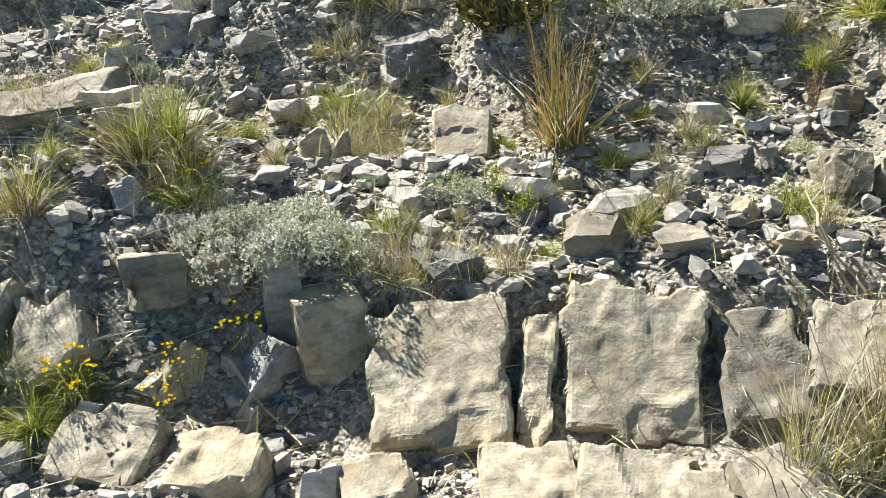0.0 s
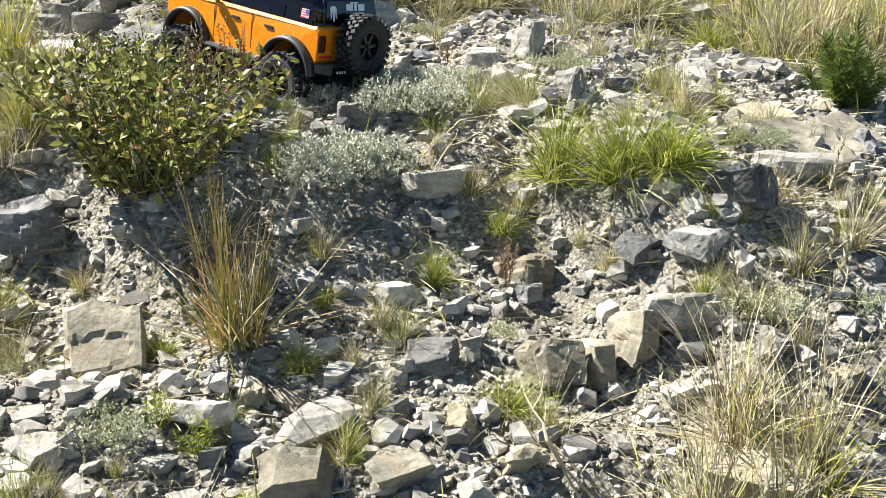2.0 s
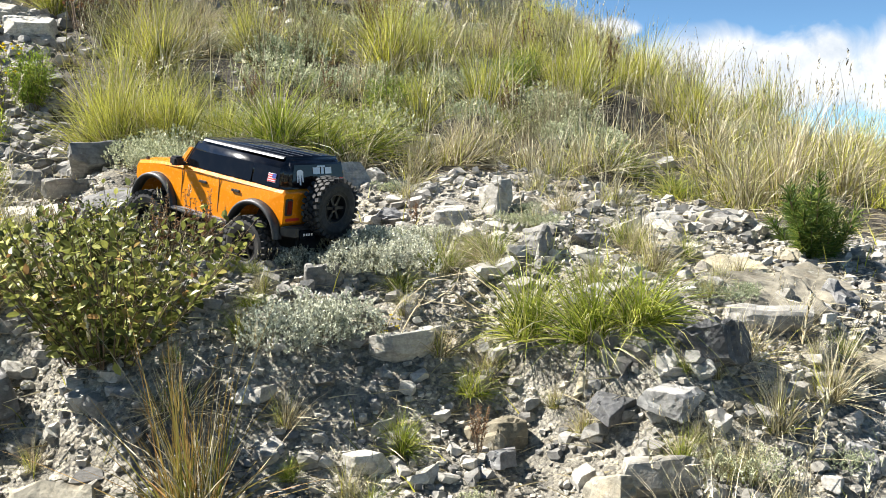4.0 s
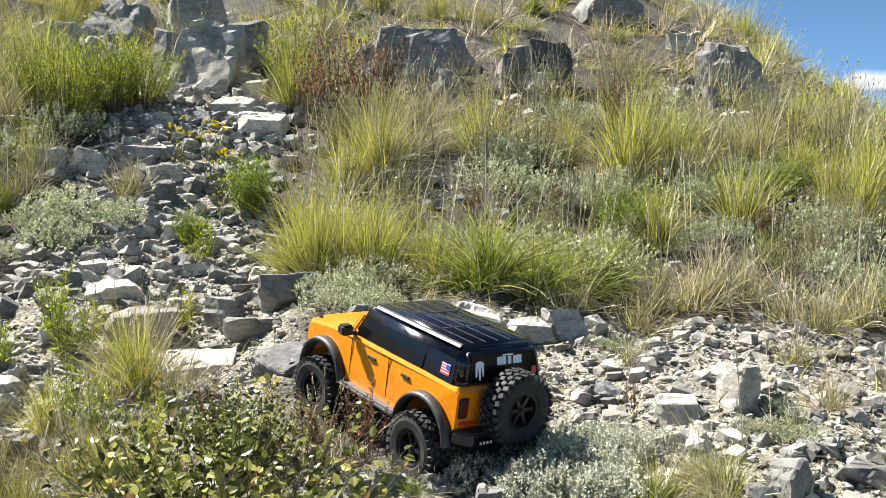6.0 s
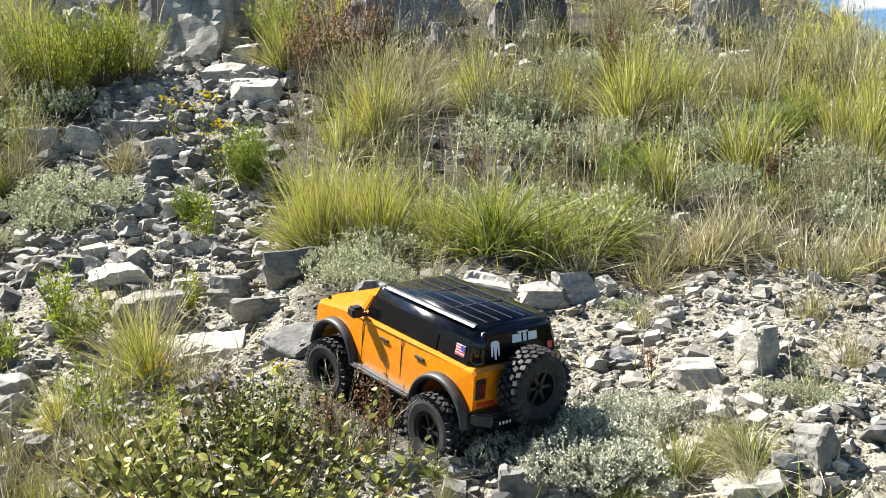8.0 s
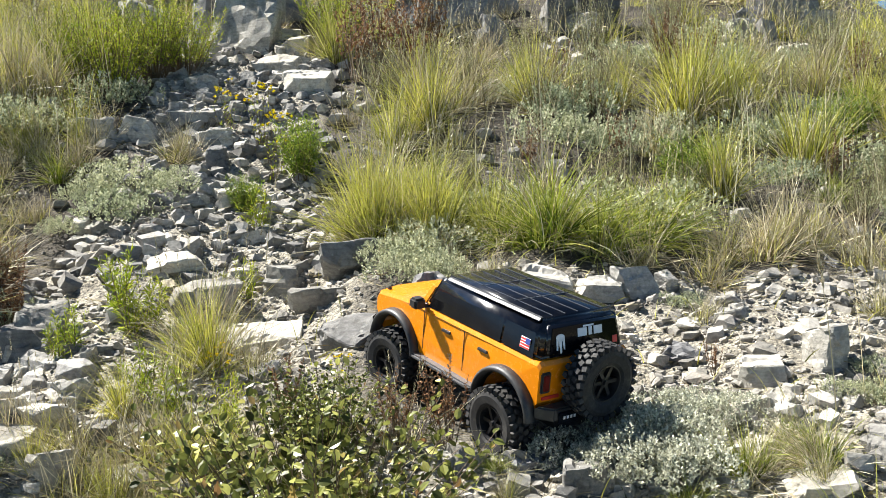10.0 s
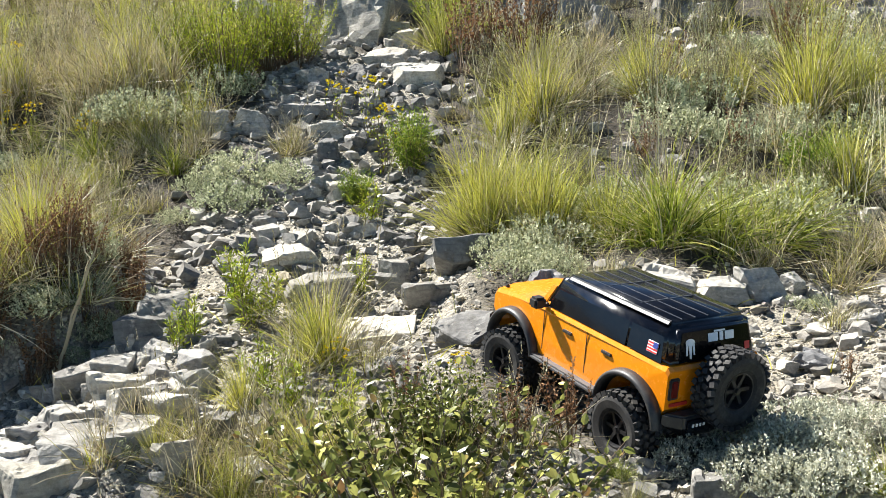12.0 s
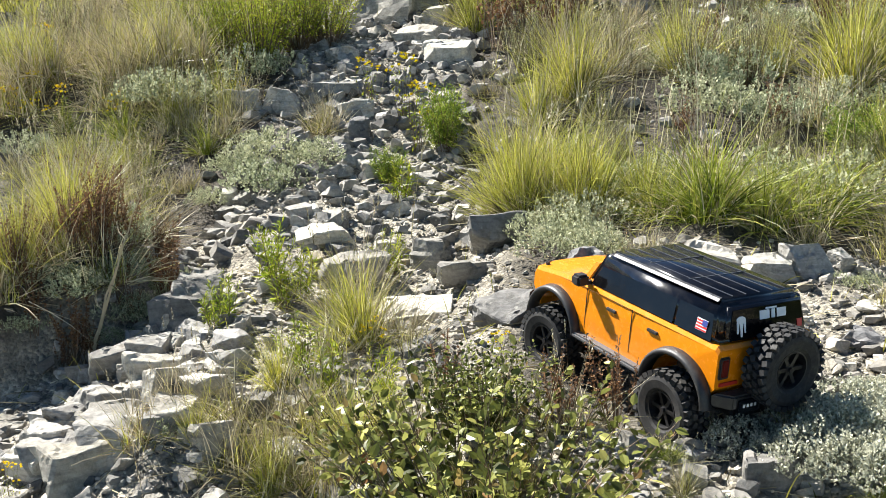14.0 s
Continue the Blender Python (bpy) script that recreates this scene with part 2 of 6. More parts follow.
# ---------------------------------------------------------------- the lie of the land
PROFILE_Y = (-900, -60, -12, -2, 0, 0.7, 1.25, 1.36, 1.48, 1.72, 1.95, 2.15, 2.3, 2.6, 2.95, 3.2, 3.6, 4.0, 4.7, 5.5, 6.5, 9, 14, 22, 60, 900)
PROFILE_Z = (-120, -22, -5.2, -0.2, 0.95, 1.27, 1.45, 1.48, 1.60, 1.69, 1.79, 1.97, 2.04, 2.085, 2.17, 2.24, 2.33, 2.47, 2.74, 3.02, 3.5, 4.6, 6.3, 7.4, 2, -120)


def ramp(a, b, v):
    t = np.clip((v - a) / (b - a), 0, 1)
    return t * t * (3 - 2 * t)


def cells(ix, iy, seed):
    h = np.sin(ix * 127.1 + iy * 311.7 + seed * 74.7) * 43758.5453
    return h - np.floor(h)


def rough(x, y, size, seed):
    """Smooth value noise, -1 to 1, with lumps of about that size."""
    u, v = np.asarray(x, float) / size, np.asarray(y, float) / size
    iu, iv = np.floor(u), np.floor(v)
    fu, fv = u - iu, v - iv
    fu, fv = fu * fu * (3 - 2 * fu), fv * fv * (3 - 2 * fv)
    a, b = cells(iu, iv, seed), cells(iu + 1, iv, seed)
    c, d = cells(iu, iv + 1, seed), cells(iu + 1, iv + 1, seed)
    return 2 * ((a * (1 - fu) + b * fu) * (1 - fv) + (c * (1 - fu) + d * fu) * fv) - 1


def bank_foot(x, y):
    """Where, across the slope, the steep earth bank that closes the gully begins."""
    return np.interp(y, (2.6, 2.8, 2.9, 3.0, 3.12, 3.4, 3.78, 4.05, 4.4), (-1.9, -1.05, -0.74, -0.6, -0.56, -0.66, -0.88, -1.1, -1.5)) + 0.05 * rough(x, y, 0.22, 17)


def bank_side(x, y):
    """1 on the earth bank, 0 on the gully's floor."""
    return ramp(0.0, -0.14, x - bank_foot(x, y)) * ramp(4.4, 3.7, y) * ramp(2.6, 2.75, y)


def lie(x, y):
    """Height of the smooth hillside."""
    x, y = np.asarray(x, float), np.asarray(y, float)
    near = ramp(1.75, 2.05, y) * ramp(5.0, 3.4, y)
    yy = y - 0.25 * ramp(0.32, 0.0, x) * near + 0.3 * ramp(0.8, 1.05, x) * ramp(1.0, 1.6, y) * ramp(3.2, 2.4, y)
    z = 0.5 * np.interp(yy, PROFILE_Y, PROFILE_Z) + 0.25 * (np.interp(yy - 0.06, PROFILE_Y, PROFILE_Z) + np.interp(yy + 0.06, PROFILE_Y, PROFILE_Z))
    z = z - 0.22 * np.clip(-0.35 - x, 0, 1.5) * ramp(2.1, 2.7, y) * ramp(4.6, 3.7, y)
    z = z + 0.12 * ramp(-0.2, -0.6, x) * ramp(1.2, 1.7, y) * ramp(2.2, 1.9, y)
    z = z - (0.3 * np.clip(x - 2.3, 0, 40) + 0.1 * np.clip(x - 2.8, 0, 4) ** 2) * ramp(3.0, 5.5, y) - 0.1 * np.clip(x - 1.3, 0, 20) * ramp(4.5, 2.5, y)
    z = z + 0.19 * bank_side(x, y) * (1 - 0.5 * ramp(-0.2, -0.75, x - bank_foot(x, y)))
    z = z - 0.022 * ramp(-0.4, -0.26, x) * ramp(0.0, -0.05, x) * ramp(1.29, 1.36, y) * ramp(1.5, 1.455, y)  # recess under the low outcrop
    z = z - 0.035 * np.exp(-((x - 0.52) / 0.2) ** 2 - ((y - 2.55) / 0.2) ** 2)
    return z


def height(x, y):
    """Height of the ground with its lumps and small steps."""
    x, y = np.asarray(x, float), np.asarray(y, float)
    near = np.exp(-((x / 9) ** 2 + ((y - 3) / 9) ** 2))
    bed = ramp(-0.24, -0.18, x) * ramp(0.82, 0.74, x) * ramp(1.15, 1.2, y) * ramp(1.53, 1.48, y)  # bare bedrock of the low outcrop
    z = lie(x, y) - 0.04 * bed + near * (1 - 0.8 * bed) * (0.030 * rough(x, y, 0.34, 1) + 0.014 * rough(x, y, 0.11, 2) + 0.007 * rough(x + 0.3 * y, y, 0.045, 3) + 0.0035 * rough(x, y, 0.02, 4))
    return z + (1 - near) * (0.5 * rough(x, y, 6, 5) * ramp(6, 25, np.hypot(x, y)) + 6 * rough(x, y, 70, 6) * ramp(40, 200, np.hypot(x, y)))


# ---------------------------------------------------------------- mesh helpers
def mesh_of(name, verts, faces, mats, smooth=False, uvs=None, slots=None):
    me = bpy.data.meshes.new(name)
    me.from_pydata([tuple(v) for v in verts], [], [tuple(f) for f in faces])
    for m in mats if isinstance(mats, (list, tuple)) else [mats]:
        me.materials.append(m)
    if slots is not None:
        me.polygons.foreach_set("material_index", slots)
    if smooth:
        me.polygons.foreach_set("use_smooth", [True] * len(me.polygons))
    if uvs is not None:
        layer = me.uv_layers.new(name="UVMap")
        flat = np.zeros(len(me.loops) * 2, np.float32)
        which = np.zeros(len(me.loops), np.int32)
        me.loops.foreach_get("vertex_index", which)
        flat[1::2] = np.asarray(uvs, np.float32)[which]
        layer.data.foreach_set("uv", flat)
    me.update()
    return me


def part(name, bm, mat, parent, label="", smooth=False):
    me = bpy.data.meshes.new(name)
    bm.to_mesh(me)
    bm.free()
    me.materials.append(mat)
    if smooth:
        me.polygons.foreach_set("use_smooth", [True] * len(me.polygons))
    ob = new(name, me)
    ob.parent = parent
    return tagged(ob, label)


def shared(name, me, parent, m):
    ob = new(name, me)
    ob.parent = parent
    ob.matrix_basis = m
    return ob


def place(x, y, up=0.0):
    return Vector((x, y, float(height(x, y)) + up))


def tilt_of(x, y, d=0.06):
    """Turn that lays a thing on the slope at that place."""
    n = Vector((float(lie(x - d, y) - lie(x + d, y)), float(lie(x, y - d) - lie(x, y + d)), 2 * d)).normalized()
    return Vector((0, 0, 1)).rotation_difference(n).to_matrix().to_4x4()


# ---------------------------------------------------------------- ground
def scree(x, y):
    """Share of loose stone on the ground: the terrace, the gully, the chute, the lower slope."""
    s = 1.2 * ramp(0.35, 0.55, x) * ramp(2.2, 2.35, y) * ramp(3.2, 3.0, y) * ramp(1.9, 1.5, x)
    s = s + 1.2 * ramp(0.35, 0.1, x) * ramp(2.25, 2.45, y) * ramp(3.75, 3.45, y) * ramp(-1.7, -1.3, x)
    s = s + 1.3 * ramp(0.18, 0.02, x) * ramp(3.3, 3.6, y) * ramp(5.6, 5.0, y) * ramp(-0.75, -0.45, x)
    side = ramp(-1.9, -1.0, x + 0.3 * rough(x, y, 0.6, 13)) * ramp(2.9, 1.9, x + 0.4 * rough(x, y, 0.7, 14))
    s = s + (1.05 + 0.4 * rough(x, y, 0.3, 9)) * ramp(0.75, 1.25, y + 0.2 * rough(x, y, 0.4, 15)) * ramp(2.5, 2.3, y) * side
    s = s + 0.12 * ramp(3.0, 3.4, y)
    s = s * (1 - 0.8 * np.exp(-((x - 0.3) / 0.16) ** 2 - ((y - 2.05) / 0.09) ** 2))  # dark litter under the bush, also painting in part of its cast shadow
    return s * (1 - bank_side(x, y))


def spread(core_a, core_b, step, far, growth):
    mid = list(np.arange(core_a, core_b, step))
    hi, lo, s = [core_b], [core_a], step
    while hi[-1] < far:
        s *= growth
        hi.append(hi[-1] + s)
        lo.append(lo[-1] - s)
    return np.array(sorted(lo[1:]) + mid + hi)


gx, gy = spread(-1.3, 2.5, 0.0185, 2500, 1.13), spread(0.9, 5.2, 0.0185, 2500, 1.13)
mx, my = np.meshgrid(gx, gy)
mz = height(mx, my)
nx, ny = len(gx), len(gy)
idx = np.arange(nx * ny).reshape(ny, nx)
quads = np.stack([idx[:-1, :-1], idx[:-1, 1:], idx[1:, 1:], idx[1:, :-1]], -1).reshape(-1, 4)
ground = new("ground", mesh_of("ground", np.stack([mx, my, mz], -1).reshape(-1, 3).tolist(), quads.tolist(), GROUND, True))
soil = ground.data.attributes.new("soil", "FLOAT", "POINT")  # dark humous soil with painted-in shade where plants grow, pale dust where stones slide
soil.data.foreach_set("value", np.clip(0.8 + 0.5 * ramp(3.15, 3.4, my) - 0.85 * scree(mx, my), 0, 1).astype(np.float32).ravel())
tagged(ground, "pale dusty stony hillside soil with grit", "ground", kind="structure")


# ---------------------------------------------------------------- cloud bank, far off
def cloud_material():
    m, n, l, bsdf = material("cloud_white")
    tc = n.new("ShaderNodeTexCoord")
    big = noise_node(n, l, tc.outputs["Object"], 0.0065, 7, 0.55)
    big.inputs["Distortion"].default_value = 0.6
    sep = n.new("ShaderNodeSeparateXYZ")
    l.new(tc.outputs["Generated"], sep.inputs[0])
    def hump(socket, a, b, c, d):
        return ramp_node(n, l, socket, ((a, (0, 0, 0)), (b, (1, 1, 1)), (c, (1, 1, 1)), (d, (0, 0, 0)))).outputs[0]
    shape = mix_node(n, l, "MULTIPLY", 1.0, hump(sep.outputs[0], 0.0, 0.22, 0.8, 1.0), hump(sep.outputs[1], 0.0, 0.35, 0.45, 1.0))
    both = mix_node(n, l, "MULTIPLY", 1.0, shape, big.outputs["Color"])
    alpha = ramp_node(n, l, both, ((0.3, (0, 0, 0)), (0.42, (1, 1, 1)))).outputs[0]
    glow, clear, mixed = n.new("ShaderNodeEmission"), n.new("ShaderNodeBsdfTransparent"), n.new("ShaderNodeMixShader")
    tone = ramp_node(n, l, noise_node(n, l, tc.outputs["Object"], 0.012, 6).outputs[0], ((0.3, (0.62, 0.7, 0.8)), (0.6, (0.95, 0.97, 1.0)))).outputs[0]
    l.new(tone, glow.inputs[0])
    glow.inputs[1].default_value = 0.36
    l.new(alpha, mixed.inputs[0])
    l.new(clear.outputs[0], mixed.inputs[1])
    l.new(glow.outputs[0], mixed.inputs[2])
    l.new(mixed.outputs[0], n["Material Output"].inputs[0])
    return m


CLOUD = cloud_material()
for x, y, z, w, h in ((1330, 1480, 190, 560, 190), (1000, 1720, 268, 110, 45)):
    me = mesh_of("cloud_bank", [(-w, -h, 0), (w, -h, 0), (w, h, 0), (-w, h, 0)], [(0, 1, 2, 3)], CLOUD)
    ob = new("cloud_bank", me)
    ob.matrix_basis = look((x, y, z), (0, 0, z)) @ pose(0, 0, 0, 0, 180, 0)
    ob.visible_shadow = False
    tagged(ob, "soft white cloud bank in a blue sky", "cloud", kind="structure")


# ---------------------------------------------------------------- stones
def rock_mesh(name, sx, sy, sz, seed, mat, cuts=2, chop=0.3, lumps=0.05, bedding=0.0, planes=7):
    """A broken stone: a box trimmed by a handful of random planes, its faces split and roughened."""
    rng = random.Random(seed)
    bm = bmesh.new()
    bmesh.ops.create_cube(bm, size=1)
    for v in bm.verts:
        v.co = Vector((v.co.x * rng.uniform(0.5, 1.12), v.co.y * rng.uniform(0.5, 1.12), v.co.z * rng.uniform(0.45, 1.12)))
    for k in range(max(1, planes + rng.randint(-2, 2))):
        n = Vector((rng.gauss(0, 1), rng.gauss(0, 1), rng.gauss(0, 0.75))).normalized()
        reach = max(v.co.dot(n) for v in bm.verts)
        cut = bmesh.ops.bisect_plane(bm, geom=bm.verts[:] + bm.edges[:] + bm.faces[:], plane_co=n * reach * (1 - chop * rng.uniform(0.1, 1.0)), plane_no=n, clear_outer=True)
        rim = [e for e in cut["geom_cut"] if isinstance(e, bmesh.types.BMEdge)]
        if len(rim) > 2:
            bmesh.ops.contextual_create(bm, geom=rim)
    for v in bm.verts:
        v.co = Vector((v.co.x * sx, v.co.y * sy, v.co.z * sz))
    bmesh.ops.remove_doubles(bm, verts=bm.verts, dist=0.02 * min(sx, sy, sz))
    size, whole = min(sx, sy, sz), max(sx, sy, sz)
    bmesh.ops.recalc_face_normals(bm, faces=bm.faces)
    if cuts:
        bmesh.ops.bevel(bm, geom=bm.edges[:], offset=size * 0.03, segments=1, affect="EDGES", clamp_overlap=True)
        bmesh.ops.triangulate(bm, faces=bm.faces)
        for _ in range(cuts):
            long = [e for e in bm.edges if e.calc_length() > whole * 0.085]
            bmesh.ops.subdivide_edges(bm, edges=long, cuts=1)
            bmesh.ops.triangulate(bm, faces=bm.faces)
        bm.normal_update()
        off = Vector((seed * 3.7, seed * 1.3, seed * 2.1))
        flakes = [(Vector((rng.uniform(-0.6, 0.6) * sx, rng.uniform(-0.6, 0.6) * sy, rng.uniform(-0.6, 0.6) * sz)) / whole, rng.uniform(-1, 0.7), Vector((rng.gauss(0, 1), rng.gauss(0, 1), rng.gauss(0, 1)))) for _ in range(22)]
        for v in bm.verts:
            p = v.co * (2.3 / whole) + off
            q = v.co / whole + 0.05 * noise.noise_vector(p * 2.0)
            near = min(flakes, key=lambda f: (f[0] - q).length_squared)
            d = near[1] + near[2].dot(q - near[0]) * 2.6 + noise.noise(p * 5.3) * 0.3
            v.co += v.normal * d * lumps * size
            if bedding:
                v.co += v.normal * bedding * size * (0.5 - abs((v.co.z / size * 4.3 + 2 * noise.noise(p)) % 1 - 0.5) * 2)
    else:
        bmesh.ops.triangulate(bm, faces=bm.faces)
    me = bpy.data.meshes.new(name)
    bm.to_mesh(me)
    bm.free()
    me.materials.append(mat)
    return me


def rock(x, y, wide, deep, high, mat, label, seed, turn=0.0, lean=0.0, roll=0.0, sink=0.3, name="rock", chop=0.5, up=0.0, bedding=0.0, lumps=0.04):
    """A rock of that size, let into the ground by a share of its height."""
    me = rock_mesh(name, wide * 1.06, deep * 1.06, high * 1.08, seed, mat, 4 if wide > 0.1 else 3, chop, lumps, bedding)
    ob = new(name, me)
    ob.matrix_basis = Matrix.Translation(place(x, y, high * (0.5 - sink) + up)) @ pose(0, 0, 0, lean, roll, turn)
    return tagged(ob, label, "rock", "rocks on the hillside")


# the low outcrop: bedrock blocks side by side, split by upright cracks
def ledge_block(x, y, w, d, thick, slope, turn, seed, mat, label, proud=0.012):
    """A block of bedrock let into the slope: a flaked, cracked outer face with a broken rim and steep sides."""
    nu, nv = int(w / 0.0055) + 4, int(d / 0.0055) + 4
    u, v = np.meshgrid(np.linspace(-0.5, 0.5, nu) * (w + 0.016), np.linspace(-0.5, 0.5, nv) * (d + 0.016))
    r = np.random.default_rng(seed)
    k = 15
    su, sv = r.uniform(-0.5, 0.5, k) * w, r.uniform(-0.5, 0.5, k) * d
    lift, tu, tv = r.normal(0, 0.0027, k), r.normal(0, 0.032, k), r.normal(0, 0.028, k)
    ju, jv = u + 0.012 * rough(u, v, 0.03, seed), v + 0.012 * rough(v, u, 0.03, seed + 1)
    flake = np.argmin((ju[..., None] - su) ** 2 * 1.6 + (jv[..., None] - sv) ** 2, -1)
    z = lift[flake] + tu[flake] * (u - su[flake]) + tv[flake] * (v - sv[flake])
    for _ in range(2):  # the flakes' edges are worn
        wide = np.pad(z, 1, mode="edge")
        z = (wide[1:-1, 1:-1] * 2 + wide[:-2, 1:-1] + wide[2:, 1:-1] + wide[1:-1, :-2] + wide[1:-1, 2:]) / 6
    z = z + 0.0018 * rough(u, v, 0.06, seed + 2) + 0.0011 * rough(u, v, 0.02, seed + 3) + 0.0004 * rough(u, v, 0.012, seed + 4)
    eu = w / 2 - np.abs(u) + 0.014 * rough(u, v, 0.05, seed + 5) + 0.004 * rough(u, v, 0.017, seed + 6)
    ev = d / 2 - np.abs(v) + 0.02 * rough(u, v, 0.04, seed + 7) + 0.006 * rough(u, v, 0.015, seed + 8)
    edge = np.minimum(eu, ev)
    z = z - 0.006 * ramp(0.012, 0.0, edge) - thick * ramp(0.004, -0.005, edge)
    rim = (np.abs(u) > w / 2 + 0.007) | (np.abs(v) > d / 2 + 0.007)
    z = np.where(rim, -thick, z)
    ids = np.arange(nu * nv).reshape(nv, nu)
    faces = np.stack([ids[:-1, :-1], ids[:-1, 1:], ids[1:, 1:], ids[1:, :-1]], -1).reshape(-1, 4).tolist()
    faces.append([int(i) for i in list(ids[0, :]) + list(ids[1:, -1]) + list(ids[-1, -2::-1]) + list(ids[-2:0:-1, 0])][::-1])
    ob = new("rock", mesh_of("rock", np.stack([u, v, z], -1).reshape(-1, 3).tolist(), faces, mat))
    n = Vector((0, -math.sin(radians(slope)), math.cos(radians(slope))))
    ob.matrix_basis = Matrix.Translation(Vector((x, y, float(lie(x, y)))) + n * proud) @ pose(0, 0, 0, slope, 0, 0) @ pose(0, 0, 0, 0, 0, turn)
    return tagged(ob, label, "rock", "rocks on the hillside")


FACE, FOOT = "broad buff limestone face of the cracked outcrop", "weathered buff limestone ledge at the outcrop's foot"
FACES_A = (
    (0.095, 1.395, 0.205, 0.225, 0.09, 40, 5, ROCK_BUFF, FACE, 0.014), (0.233, 1.385, 0.05, 0.2, 0.08, 48, -6, ROCK_BUFF, FACE, 0.0),
    (0.375, 1.41, 0.215, 0.24, 0.09, 46, -4, ROCK_TAN, FACE, 0.006), (0.56, 1.4, 0.13, 0.19, 0.09, 40, 4, ROCK_TAN, FACE, 0.0),
    (0.70, 1.42, 0.15, 0.17, 0.08, 32, -14, ROCK_TAN, FACE, 0.01),
    (0.225, 1.225, 0.13, 0.13, 0.07, 24, 5, ROCK_BUFF, FOOT, 0.004), (0.38, 1.205, 0.2, 0.12, 0.07, 27, -9, ROCK_BUFF, FOOT, 0.012),
    (0.55, 1.235, 0.11, 0.12, 0.07, 22, 14, ROCK_TAN, FOOT, 0.0), (-0.20, 1.255, 0.13, 0.1, 0.07, 26, -6, ROCK_BUFF, FOOT, 0.018),
)
SLAB = "cracked greyish bedrock slab flush with the slope"
FACES_B = (
    (1.355, 1.945, 0.19, 0.17, 0.07, 21, -16, ROCK_TAN, SLAB, 0.012), (1.52, 1.99, 0.14, 0.17, 0.07, 20, 10, ROCK_TAN, SLAB, 0.006), (1.49, 1.81, 0.22, 0.14, 0.07, 22, -10, ROCK_TAN, SLAB, 0.01),
    (1.39, 2.09, 0.15, 0.1, 0.07, 18, 8, ROCK_BUFF, SLAB, 0.004), (1.36, 1.80, 0.09, 0.1, 0.06, 24, 14, ROCK_BUFF, SLAB, 0.002),
    (0.02, 1.23, 0.09, 0.1, 0.07, 30, 12, ROCK_BUFF, FOOT, 0.016), (-0.36, 1.28, 0.14, 0.12, 0.07, 30, -12, ROCK_BUFF, FOOT, 0.02),
    (-0.47, 1.41, 0.12, 0.13, 0.08, 46, 16, ROCK_BUFF, FACE, 0.04), (-0.61, 1.42, 0.13, 0.14, 0.08, 40, -10, ROCK_BUFF, FACE, 0.045),
)
for i, (x, y, w, d, thick, slope, turn, mat, label, proud) in enumerate(FACES_A + FACES_B):
    ledge_block(x, y, w, d, thick, slope, turn, 40 + i, mat, label, proud)

for i, (x, y, w, d, h, turn, lean, mat, label) in enumerate((
        (-0.08, 1.485, 0.12, 0.12, 0.2, 28, -3, ROCK_BUFF, "squared buff outcrop block with a rusty face"), (-0.155, 1.52, 0.07, 0.1, 0.17, 14, -6, ROCK_PALE, "pale upright slab beside the squared block"),
        (-0.19, 1.44, 0.12, 0.08, 0.14, -38, -38, ROCK_PALE, "pale lichened face beside the squared block"), (-0.3, 1.41, 0.08, 0.06, 0.08, -35, -34, ROCK_BUFF, "buff broken rock under the low outcrop"),
        (-0.345, 1.49, 0.1, 0.11, 0.085, 34, -2, ROCK_TAN, "brown shaded block of the low outcrop"), (-0.26, 1.53, 0.1, 0.09, 0.07, 12, 3, ROCK_TAN, "brown shaded block of the low outcrop"),
        
        (0.93, 1.47, 0.18, 0.16, 0.06, -20, 14, ROCK_BUFF, "buff block of the low cracked outcrop"),
        (-0.05, 1.25, 0.06, 0.06, 0.10, -20, -12, ROCK_PALE, "pale wedge of limestone at the outcrop's foot"), (-0.145, 1.335, 0.075, 0.06, 0.05, 15, -6, ROCK_DARK, "slate-grey lump at the outcrop's foot"),
        (-0.1, 1.36, 0.04, 0.03, 0.03, 40, 0, ROCK_DARK, "small slate-grey stone at the outcrop's foot"), (-0.05, 1.21, 0.05, 0.04, 0.035, 70, 0, ROCK_GREY, "small grey stone at the outcrop's foot"),
        (-0.19, 1.39, 0.06, 0.05, 0.05, -30, -20, ROCK_GREY, "grey angular stone under the flowers"))):
    rock(x, y, w, d, h, mat, label, 60 + i, turn, lean, 0, 0.55, chop=0.2)

